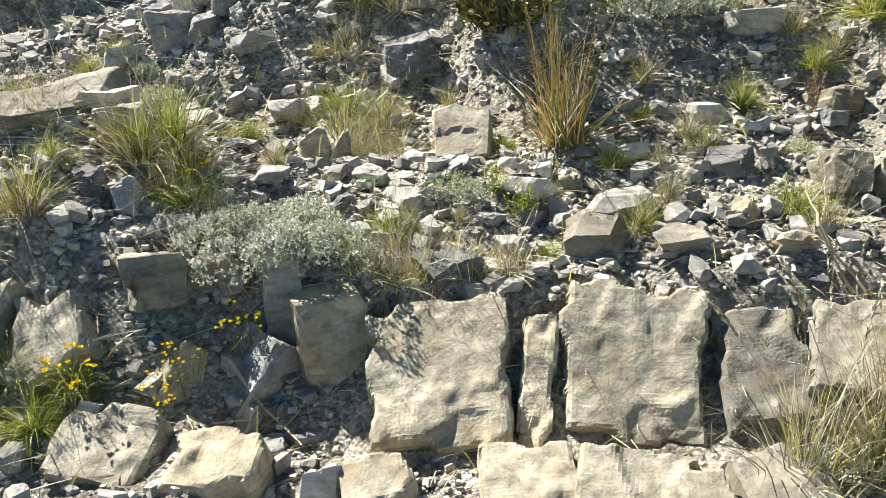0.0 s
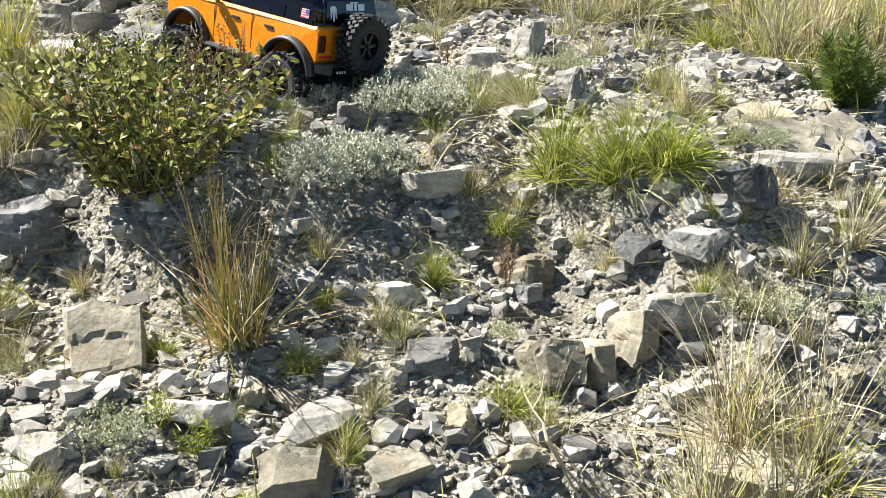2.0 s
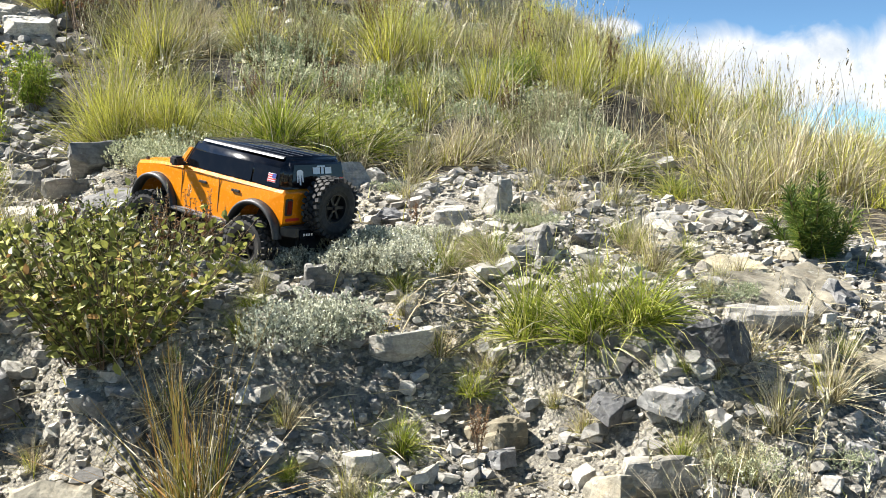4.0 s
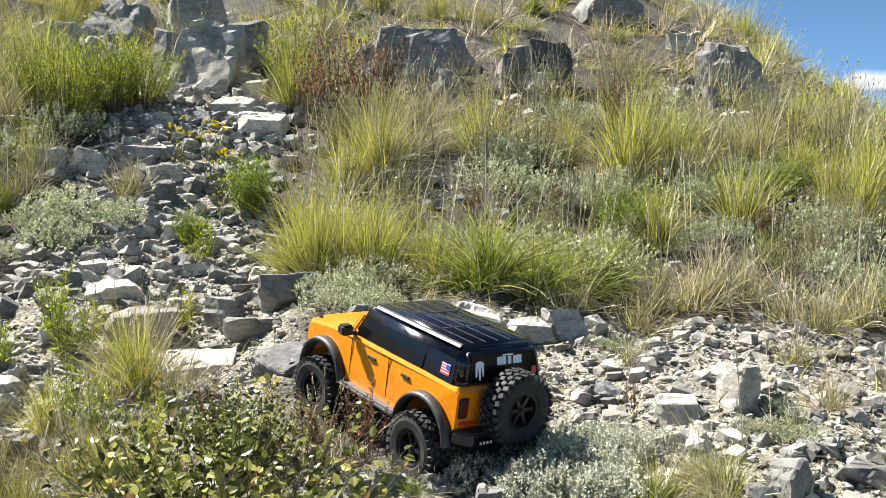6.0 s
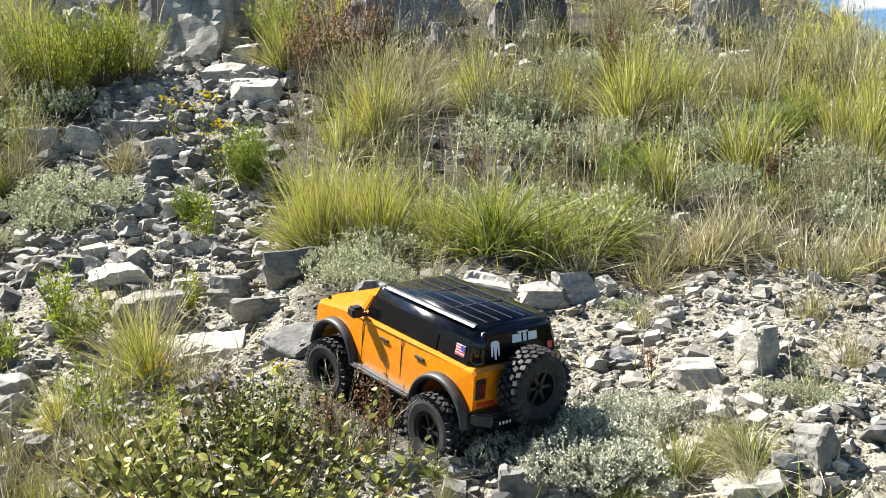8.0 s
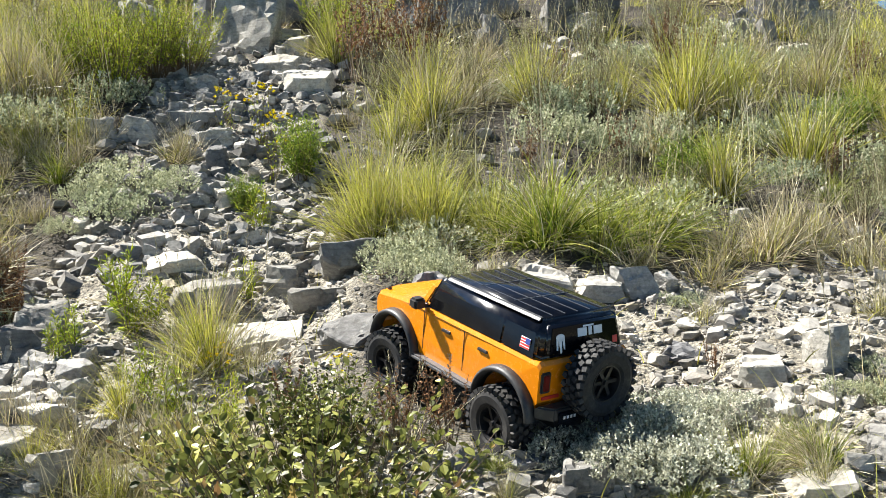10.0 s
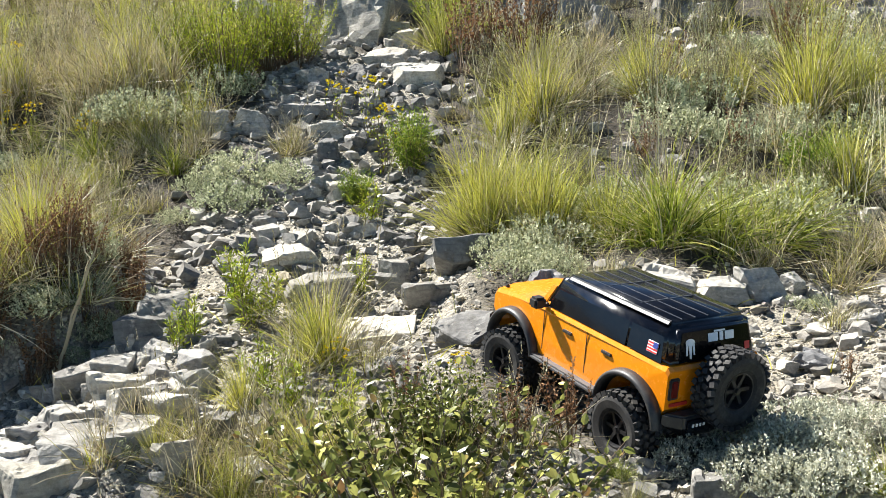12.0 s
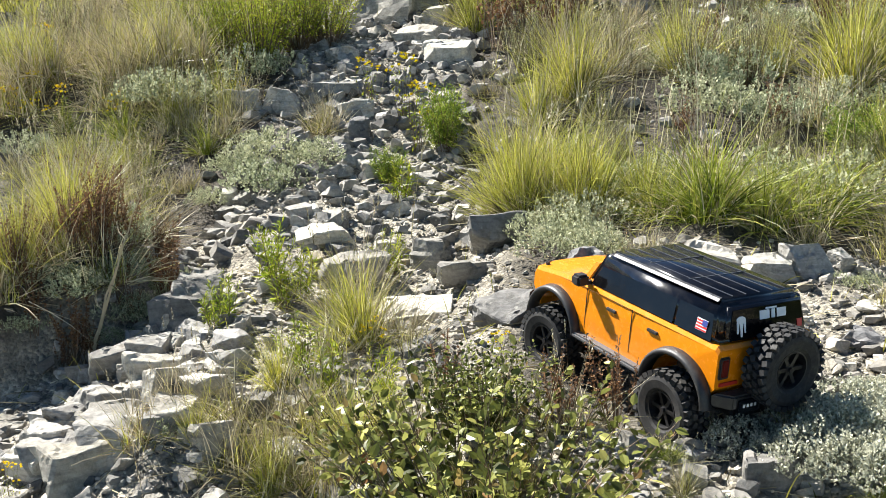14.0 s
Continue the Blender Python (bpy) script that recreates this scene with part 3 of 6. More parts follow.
# single rocks of the lower slope
SLOPE_ROCKS_A = (
    (0.115, 1.545, 0.11, 0.07, 0.05, 35, 8, ROCK_DARK, "dark streaked limestone chunk on the outcrop's edge"),
    (0.0, 2.25, 0.14, 0.12, 0.12, 8, -5, ROCK_DARK, "grey boulder with a dark weathered top"),
    (0.12, 1.92, 0.15, 0.06, 0.15, -12, -42, ROCK_BUFF, "pale buff slab leaning on the slope"),
    (-0.17, 1.92, 0.06, 0.06, 0.11, 4, -8, ROCK_BUFF, "upright split buff limestone slab"),
    (-0.115, 1.91, 0.045, 0.06, 0.10, -4, -6, ROCK_BUFF, "upright split buff limestone slab"),
    (-0.41, 1.60, 0.06, 0.05, 0.09, 20, -25, ROCK_GREY, "grey upright rock below a grass tuft"),
    (-0.48, 1.60, 0.08, 0.05, 0.05, -10, 0, ROCK_GREY, "small grey angular rock"),
    (-0.47, 1.74, 0.10, 0.08, 0.06, 30, -10, ROCK_BUFF, "buff angular rock half in the soil"),
    (-0.56, 2.37, 0.12, 0.10, 0.09, 10, 0, ROCK_PALE, "pale rounded boulder in the scree"),
    (-0.49, 2.35, 0.08, 0.07, 0.06, -25, 0, ROCK_DARK, "dark grey angular rock in the scree"),
    (-0.62, 2.05, 0.18, 0.16, 0.07, 15, 16, ROCK_TAN, "flat buff slab half in the soil"),
    (-0.60, 1.85, 0.19, 0.16, 0.06, -12, 18, ROCK_TAN, "flat buff slab half in the soil"),
)
SLOPE_ROCKS_B = (
    (0.80, 1.93, 0.10, 0.08, 0.06, 20, 0, ROCK_BUFF, "buff angular rock half in the soil"),
    (0.95, 1.68, 0.16, 0.10, 0.07, -14, -6, ROCK_PALE, "pale ragged rock at the bank's edge"),
    (0.74, 1.72, 0.06, 0.12, 0.10, 14, -18, ROCK_TAN, "leaning plate of layered limestone"),
    (0.81, 1.71, 0.06, 0.12, 0.10, 10, -18, ROCK_TAN, "leaning plate of layered limestone"),
    (0.87, 1.70, 0.06, 0.11, 0.10, 4, -20, ROCK_TAN, "leaning plate of layered limestone"),
    (1.13, 1.8, 0.115, 0.1, 0.11, 24, -8, ROCK_DARK, "dark grey boulder with a bright worn top"),
    (1.27, 1.865, 0.17, 0.06, 0.05, -32, 6, ROCK_PALE, "pale ragged bedrock ledge"),
    (1.03, 1.96, 0.07, 0.06, 0.05, 12, 0, ROCK_GREY, "small grey angular rock"),
)
for i, (x, y, w, d, h, turn, lean, mat, label) in enumerate(SLOPE_ROCKS_A + SLOPE_ROCKS_B):
    rock(x, y, w, d, h, mat, label, 80 + i, turn, lean)

# the ledge behind the terrace, and the blocks of the gully
LEDGE_ROCKS_A = (
    (0.66, 2.93, 0.17, 0.15, 0.14, -6, 4, ROCK_GREY, "large dark faced block of the ledge"),
    (0.86, 3.04, 0.1, 0.07, 0.085, 24, -14, ROCK_GREY, "grey pointed slab leaning on the ledge"),
    (0.77, 3.03, 0.11, 0.09, 0.05, -5, 10, ROCK_GREY, "flat grey rock on the ledge"), (0.94, 3.07, 0.06, 0.06, 0.06, 20, 0, ROCK_PALE, "pale angular rock of the ledge"),
    (0.40, 2.92, 0.13, 0.12, 0.13, 8, -4, ROCK_DARK, "squared dark block of the ledge"),
    (0.25, 2.84, 0.18, 0.15, 0.09, -35, 10, ROCK_GREY, "grey faced wedge leaning on the ledge"),
    (0.21, 3.27, 0.17, 0.11, 0.11, 22, -18, ROCK_GREY, "wedge shaped grey rock with a pale top"),
    (0.04, 3.37, 0.13, 0.10, 0.09, -15, -8, ROCK_GREY, "grey angular rock below the grass"),
    (-0.13, 3.22, 0.17, 0.14, 0.10, 6, 8, ROCK_PALE, "pale squared limestone block"),
    (-0.24, 3.44, 0.20, 0.15, 0.07, 10, 12, ROCK_PALE, "flat pale slab beside squared blocks"),
    (-0.08, 3.41, 0.08, 0.06, 0.07, -30, -10, ROCK_PALE, "pale wedge shaped stone"),
    (0.10, 3.60, 0.08, 0.07, 0.06, 12, 0, ROCK_PALE, "white angular stone below the grass"),
)
LEDGE_ROCKS_B = (
    (0.14, 3.13, 0.12, 0.08, 0.06, 25, 0, ROCK_PALE, "pale angular rock in the gully"), (0.05, 3.02, 0.17, 0.12, 0.07, -8, 12, ROCK_PALE, "flat pale slab in the gully"),
    (-0.02, 3.08, 0.14, 0.10, 0.07, 30, -14, ROCK_PALE, "pale slab tilted in the gully"),
    (-0.44, 3.01, 0.11, 0.10, 0.14, 10, -6, ROCK_GREY, "tall grey boulder in the gully"),
    (-0.54, 2.83, 0.12, 0.06, 0.1, 35, 15, ROCK_GREY, "grey slab leaning against the bank"),
    (-0.54, 2.59, 0.09, 0.07, 0.06, 12, 0, ROCK_PALE, "pale angular stone at the bank"),
    (-0.41, 2.47, 0.13, 0.10, 0.08, -20, 0, ROCK_PALE, "pale angular rock in the scree"),
    (-0.51, 2.48, 0.10, 0.08, 0.07, 15, 0, ROCK_GREY, "grey angular rock in the scree"),
    (-0.54, 2.52, 0.09, 0.07, 0.06, -18, 0, ROCK_GREY, "grey angular rock in the scree"),
    (-0.28, 2.58, 0.09, 0.07, 0.07, 40, 0, ROCK_GREY, "grey angular rock in the scree"), (-0.58, 2.39, 0.10, 0.09, 0.06, 5, 0, ROCK_PALE, "pale angular rock in the scree"),
    (1.07, 2.53, 0.078, 0.065, 0.095, 18, 4, ROCK_PALE, "upright pale stone on the terrace"),
)
LEDGE_ROCKS_C = (
    (0.94, 2.53, 0.09, 0.07, 0.06, -12, 0, ROCK_PALE, "pale flat stone on the terrace"), (0.90, 2.45, 0.10, 0.06, 0.05, 6, 0, ROCK_PALE, "white flat stone on the terrace"),
    (1.01, 2.21, 0.08, 0.07, 0.07, 18, 0, ROCK_PALE, "pale angular stone beside yellow grass"),
    (0.60, 2.29, 0.09, 0.07, 0.06, -10, 0, ROCK_DARK, "dark grey stone below the terrace"),
    (0.42, 2.34, 0.07, 0.06, 0.06, 22, 0, ROCK_PALE, "white angular stone beside the bush"),
)
for i, (x, y, w, d, h, turn, lean, mat, label) in enumerate(LEDGE_ROCKS_A + LEDGE_ROCKS_B + LEDGE_ROCKS_C):
    rock(x, y, w, d, h, mat, label, 120 + i, turn, lean)

# the upper outcrop and the stones of the chute
CREST_ROCKS_A = (
    (-1.10, 5.85, 0.30, 0.24, 0.34, 20, -14, ROCK_DARK, "dark outcrop boulder behind green shrubs"),
    (-0.87, 6.12, 0.36, 0.26, 0.30, -18, -24, ROCK_GREY, "slanting grey outcrop slab"),
    (-0.84, 5.76, 0.22, 0.18, 0.22, 30, -10, ROCK_GREY, "grey outcrop rock behind shrubs"),
    (-0.51, 5.60, 0.16, 0.18, 0.44, 12, -6, ROCK_DARK, "narrow upright outcrop rock"),
    (-0.30, 5.50, 0.34, 0.28, 0.54, -22, -10, ROCK_GREY, "tall grey outcrop face above the stony chute"),
    (-0.17, 5.86, 0.22, 0.18, 0.34, 25, -8, ROCK_GREY, "cracked grey outcrop block"), (-0.16, 5.62, 0.18, 0.13, 0.06, 4, 0, ROCK_PALE, "flat pale stone on the outcrop"),
    (-0.46, 6.2, 0.3, 0.24, 0.38, 14, -18, ROCK_GREY, "grey outcrop rock above the tall face"),
    (0.68, 5.72, 0.36, 0.28, 0.46, -14, -14, ROCK_DARK, "dark massive outcrop block"),
    (0.54, 5.74, 0.18, 0.16, 0.26, 24, -8, ROCK_DARK, "dark outcrop rock behind dry stalks"),
    (0.86, 5.9, 0.22, 0.2, 0.3, 30, -12, ROCK_GREY, "grey outcrop rock in the grass"), (1.15, 5.66, 0.20, 0.2, 0.36, 20, -8, ROCK_GREY, "grey squared outcrop block"),
)
CREST_ROCKS_B = (
    (1.36, 5.72, 0.26, 0.2, 0.36, -8, -4, ROCK_DARK, "squared dark outcrop block"),
    (2.26, 5.66, 0.3, 0.24, 0.40, 16, 10, ROCK_DARK, "jagged dark outcrop rock in the grass"),
    (2.05, 5.24, 0.09, 0.09, 0.2, 10, -24, ROCK_GREY, "thin grey slab leaning on the outcrop"),
    (1.95, 5.34, 0.14, 0.12, 0.20, -20, -8, ROCK_GREY, "grey stone beside the jagged outcrop"),
    (2.06, 5.06, 0.14, 0.10, 0.09, 26, 0, ROCK_PALE, "pale stone below the outcrop"), (2.26, 6.42, 0.18, 0.14, 0.14, 6, 0, ROCK_PALE, "pale stone on the upper slope"),
    (2.0, 7.0, 0.5, 0.3, 0.34, -6, -12, ROCK_DARK, "dark outcrop at the crest of the slope"),
    (0.46, 5.86, 0.2, 0.18, 0.24, -30, -10, ROCK_DARK, "dark outcrop rock beside the massive block"),
    (0.82, 5.52, 0.18, 0.14, 0.16, 24, -16, ROCK_DARK, "dark slab at the outcrop's foot"),
    (1.26, 5.58, 0.16, 0.14, 0.2, -24, -6, ROCK_GREY, "grey wedge between squared blocks"),
    (2.1, 5.52, 0.18, 0.14, 0.26, 32, -20, ROCK_DARK, "jagged dark slab in the grass"),
    (2.42, 5.6, 0.2, 0.16, 0.2, -12, -24, ROCK_GREY, "grey slab leaning on the jagged outcrop"),
)
CREST_ROCKS_C = (
    (0.24, 6.87, 0.3, 0.22, 0.26, 12, -10, ROCK_GREY, "grey outcrop rock near the crest"),
    (-1.38, 6.25, 0.24, 0.18, 0.28, 10, -12, ROCK_GREY, "grey outcrop rock among dry grass"),
    (-0.06, 5.28, 0.17, 0.12, 0.14, -14, -8, ROCK_PALE, "pale stone at the outcrop's foot"),
    (-0.49, 5.40, 0.17, 0.13, 0.10, 18, 0, ROCK_PALE, "pale stone at the outcrop's foot"),
    (-0.12, 5.07, 0.22, 0.18, 0.10, -16, 14, ROCK_PALE, "pale slab in the stony chute"), (-0.40, 4.58, 0.21, 0.16, 0.05, 6, 8, ROCK_GREY, "flat grey slab in the chute"),
    (-0.26, 4.60, 0.09, 0.08, 0.10, 30, -14, ROCK_PALE, "wedge of pale stone in the chute"),
    (-0.72, 4.44, 0.18, 0.14, 0.11, 22, -4, ROCK_PALE, "pale rock beside a dry tuft"),
    (-0.57, 4.45, 0.14, 0.11, 0.11, -10, -6, ROCK_GREY, "grey rock under a drooping tuft"),
    (-0.30, 4.38, 0.13, 0.10, 0.10, 14, -8, ROCK_PALE, "pale rock at the chute's edge"), (-0.25, 4.18, 0.09, 0.08, 0.10, -20, 0, ROCK_DARK, "dark stone in the chute"),
    (0.02, 4.77, 0.22, 0.16, 0.10, -10, 6, ROCK_PALE, "pale flat slab under a mossy tuft"),
)
CREST_ROCKS_D = (
    (-0.42, 4.86, 0.14, 0.1, 0.07, 40, 0, ROCK_PALE, "pale stone in the chute"), (-0.22, 4.9, 0.12, 0.1, 0.08, -30, 0, ROCK_GREY, "grey stone in the stony chute"),
    (-0.16, 3.95, 0.12, 0.09, 0.07, 20, 0, ROCK_PALE, "pale stone in the stony chute"), (-0.37, 3.88, 0.13, 0.1, 0.08, -16, 0, ROCK_GREY, "grey stone in the stony chute"),
)
for i, (x, y, w, d, h, turn, lean, mat, label) in enumerate(CREST_ROCKS_A + CREST_ROCKS_B + CREST_ROCKS_C + CREST_ROCKS_D):
    rock(x, y, w, d, h, mat, label, 170 + i, turn, lean, 0, 0.38, chop=0.42, lumps=0.055)

NEAR_HEAP = ((-0.49, 2.62, 0.1, -45, ROCK_PALE), (-0.42, 2.52, 0.093, 22, ROCK_GREY), (-0.31, 2.49, 0.093, -1, ROCK_PALE), (-0.53, 2.48, 0.097, -24, ROCK_PALE), (-0.44, 2.43, 0.112, 43, ROCK_PALE), (-0.22, 2.45, 0.095, 20, ROCK_PALE), (-0.18, 2.54, 0.063, -3, ROCK_GREY), (-0.41, 2.61, 0.071, -26, ROCK_PALE), (-0.27, 2.70, 0.081, 41, ROCK_PALE), (-0.49, 2.85, 0.1, 18, ROCK_GREY), (-0.45, 2.96, 0.142, -5, ROCK_GREY), (-0.55, 2.49, 0.098, -28, ROCK_PALE), (-0.12, 2.46, 0.060, 39, ROCK_PALE))
# pale blocks heaped at the near side of the gully
for i, (x, y, w, turn, mat) in enumerate(NEAR_HEAP):
    rock(x, y, w, w * 0.8, w * 0.66, mat, "pale broken block heaped in the gully" if mat is ROCK_PALE else "grey broken block heaped in the gully", 330 + i, turn, (-12, 10, 18, -8, 4)[i % 5], 0, 0.28, chop=0.36)

# more half-buried rocks of the lower slope
SUNK_ROCKS_A = (
    (-0.27, 2.15, 0.10, 10, ROCK_PALE), (-0.76, 2.21, 0.12, -20, ROCK_GREY), (-0.61, 1.72, 0.13, 30, ROCK_TAN), (-0.51, 1.80, 0.09, -8, ROCK_PALE),
    (-0.38, 2.28, 0.11, 50, ROCK_GREY), (-0.14, 2.06, 0.08, 12, ROCK_PALE), (0.57, 1.77, 0.08, -30, ROCK_GREY), (0.70, 2.08, 0.11, 20, ROCK_PALE),
    (0.56, 1.91, 0.07, 0, ROCK_PALE), (0.47, 1.60, 0.09, 15, ROCK_TAN), (0.34, 1.60, 0.11, -12, ROCK_TAN), (0.38, 1.70, 0.11, 24, ROCK_GREY),
    (0.22, 1.74, 0.08, -40, ROCK_PALE), (0.96, 1.81, 0.08, 8, ROCK_DARK), (1.02, 1.75, 0.09, 30, ROCK_GREY), (0.79, 1.88, 0.06, 20, ROCK_DARK),
    (-0.33, 1.58, 0.08, 14, ROCK_GREY), (-0.05, 1.78, 0.07, -18, ROCK_PALE), (0.03, 1.70, 0.06, 40, ROCK_PALE), (-0.22, 1.75, 0.07, 0, ROCK_GREY),
    (-0.67, 2.31, 0.1, 22, ROCK_PALE),
)
SUNK_ROCKS_B = (
    (-0.45, 2.1, 0.09, -26, ROCK_PALE), (0.9, 2.2, 0.07, 10, ROCK_PALE), (1.15, 2.25, 0.08, -16, ROCK_GREY), (1.28, 2.35, 0.09, 34, ROCK_PALE),
    (1.45, 2.45, 0.1, 6, ROCK_GREY),
)
for i, (x, y, w, turn, mat) in enumerate(SUNK_ROCKS_A + SUNK_ROCKS_B):
    rock(x, y, w * 1.1, w * 0.9, w * 0.5, mat, ("grey", "pale", "tan", "dark")[(ROCK_GREY, ROCK_PALE, ROCK_TAN, ROCK_DARK).index(mat)] + " angular rock half sunk in the slope", 250 + i, turn, (-14, 8, 16, -6)[i % 4], 0, 0.3)


rng = random.Random(11)
KINDS = (ROCK_GREY, ROCK_PALE, ROCK_BUFF, ROCK_DARK)
stone_shapes = [[rock_mesh("stone", 1, rng.uniform(0.6, 0.95), rng.uniform(0.35, 0.65), 300 + 10 * k + i, m, 2, 0.5, 0.11, 0.0, 12) for i in range(6)] for k, m in enumerate(KINDS)]
count = 0
while count < 300:
    x, y = rng.uniform(-0.95, 1.7), rng.uniform(1.15, 5.2) if rng.random() < 0.3 else rng.uniform(1.2, 3.6)
    if rng.random() > scree(x, y) / 1.2 or (abs(x - 0.48) < 0.3 and abs(y - 2.6) < 0.24) or (-0.06 < x < 0.62 and 1.3 < y < 1.49):
        continue
    s = 0.028 + 0.055 * rng.random() ** 2.4
    kind = rng.choices((0, 1, 2, 3), (3, 4, 1.3, 0.8) if y > 2.2 else (2.5, 3, 2.5, 0.8))[0]
    ob = new("stone", rng.choice(stone_shapes[kind]))
    ob.matrix_basis = Matrix.Translation(place(x, y, 0.12 * s)) @ tilt_of(x, y) @ pose(0, 0, 0, rng.uniform(-20, 20), rng.uniform(-20, 20), rng.uniform(0, 360)) @ Matrix.Scale(s, 4)
    tagged(ob, ("loose grey angular stone on the slope", "loose pale angular stone on the slope", "loose buff angular stone on the slope", "loose dark grey stone on the slope")[kind], "stone", "loose stones")
    count += 1


def strew(name, how_many, small, large, power, cuts, mat, label, seed, planes, far=5.6, near=0.8):
    """Loose stones past counting, as one object."""
    nrng = np.random.default_rng(seed)
    chips = []
    for i in range(16):
        me = rock_mesh("chip", 1, 0.78, 0.55, 500 + seed + i, mat, cuts, 0.45, 0.06, 0.0, planes)
        chips.append((np.array([v.co for v in me.vertices]), np.array([tuple(p.vertices) for p in me.polygons])))
        bpy.data.meshes.remove(me)
    n = how_many * 12
    xs = nrng.uniform(-1.00, 2.08, n)
    ys = np.where(nrng.random(n) < 0.45, nrng.uniform(near, far, n), nrng.uniform(near, min(far, near + 2.4), n))
    keep = (nrng.random(n) < scree(xs, ys) / 1.2) & (np.hypot(xs - 0.48, (ys - 2.6)) > (0.0 if large < 0.03 else 0.22))
    keep &= ~((xs > -0.06) & (xs < 0.62) & (ys > 1.3) & (ys < 1.49))
    xs, ys = xs[keep][:how_many], ys[keep][:how_many]
    zs = height(xs, ys)
    verts, faces, base = [], [], 0
    for x, y, z in zip(xs, ys, zs):
        v, f = chips[nrng.integers(16)]
        s = small + (large - small) * nrng.random() ** power
        rot = np.array(pose(0, 0, 0, *nrng.uniform(-25, 25, 2), nrng.uniform(0, 360)).to_3x3())
        verts.append(v @ rot.T * s + (x, y, z + 0.16 * s))
        faces.append(f + base)
        base += len(v)
    ob = new(name, mesh_of(name, np.concatenate(verts).tolist(), np.concatenate(faces).tolist(), mat))
    return tagged(ob, label, "gravel", kind="stuff")


strew("gravel", 27000, 0.004, 0.021, 2.0, 0, PEBBLES, "pale grey angular limestone gravel over the slope", 5, 6)
strew("grit", 11000, 0.003, 0.017, 1.8, 0, PEBBLES, "pale buff grit and chips on the lower slope", 9, 5, 2.4)
strew("rubble", 2600, 0.012, 0.06, 2.6, 0, PEBBLES, "loose pale limestone rubble over the slope", 6, 13)
strew("slope_rubble", 1500, 0.012, 0.055, 2.2, 0, ROCK_PALE, "loose pale rubble sliding down the lower slope", 21, 10, 2.5, 1.5)
strew("chute_rubble", 2200, 0.01, 0.085, 3.2, 0, ROCK_GREY, "loose grey rubble in the stony chute", 12, 12, 5.5, 3.35)


# ---------------------------------------------------------------- plants
def blade(V, F, U, root, aim, length, width, bend, segs, rng, face=None):
    """One grass blade: a tapering strip that starts along aim and bends over outwards and down."""
    out = Vector((aim.x, aim.y, 0))
    out = out.normalized() if out.length > 1e-4 else Vector((1, 0, 0))
    side = aim.cross(face or Vector((rng.uniform(-1, 1), rng.uniform(-1, 1), 0.2)))
    side = side.normalized() if side.length > 1e-4 else Vector((1, 0, 0))
    p, d, b = Vector(root), aim.normalized(), len(V)
    for i in range(segs + 1):
        t = i / segs
        w = width * (1 - t) ** 0.7 * 0.5 + width * 0.06
        V.extend((tuple(p - side * w), tuple(p + side * w)))
        U.extend((t, t))
        d = (d + (out * 0.6 - Vector((0, 0, 1))) * bend * (0.4 + t) / segs).normalized()
        p = p + d * length / segs
    F.extend((b + 2 * i, b + 2 * i + 1, b + 2 * i + 3, b + 2 * i + 2) for i in range(segs))


def tuft_mesh(name, blades, tall, radius, lean, bend, width, mat, seed, segs=4, seeds=0):
    """A tussock one unit tall in its own metres: many blades from one crown, some with seed heads."""
    rng = random.Random(seed)
    V, F, U = [], [], []
    locks = [(rng.uniform(0, math.tau), radius * rng.random() ** 0.6, rng.gauss(0, 0.45), rng.uniform(0.6, 1.08), rng.uniform(0.4, 1.4)) for _ in range(16)]
    for i in range(blades):
        la, lr, lt, ll, lb = rng.choice(locks)
        a, r = la + rng.gauss(0, 0.5), lr + radius * rng.gauss(0, 0.2)
        tiltx = lean * (lt + rng.gauss(0, 0.35)) + lean * r / radius * 0.5
        if rng.random() < 0.14:
            tiltx = rng.uniform(0.8, 1.5) * min(1.0, lean * 2)
        b = a + rng.gauss(0, 0.6)
        aim = Vector((math.cos(b) * math.sin(tiltx), math.sin(b) * math.sin(tiltx), math.cos(tiltx)))
        L = tall * ll * rng.uniform(0.4, 1.08)
        bend_here = bend * lb
        blade(V, F, U, (math.cos(a) * r, math.sin(a) * r, -0.02), aim, L, width * rng.uniform(0.6, 1.2), bend_here * rng.uniform(0.3, 1.4), segs, rng)
    for i in range(seeds):
        a = rng.uniform(0, math.tau)
        aim = Vector((math.cos(a) * 0.3, math.sin(a) * 0.3, 1)).normalized()
        blade(V, F, U, (0, 0, 0), aim, tall * rng.uniform(1.1, 1.35), width * 0.6, 0.35, 6, rng)
        top = Vector(V[-1])
        for k in range(9):
            q = top - Vector((aim.x * 0.4, aim.y * 0.4, 0.9)) * k * tall * 0.018
            blade(V, F, U, q, Vector((rng.uniform(-1, 1), rng.uniform(-1, 1), 1.6)).normalized(), tall * 0.035, width * 1.3, 0.1, 1, rng)
    return mesh_of(name, V, F, mat, False, U)


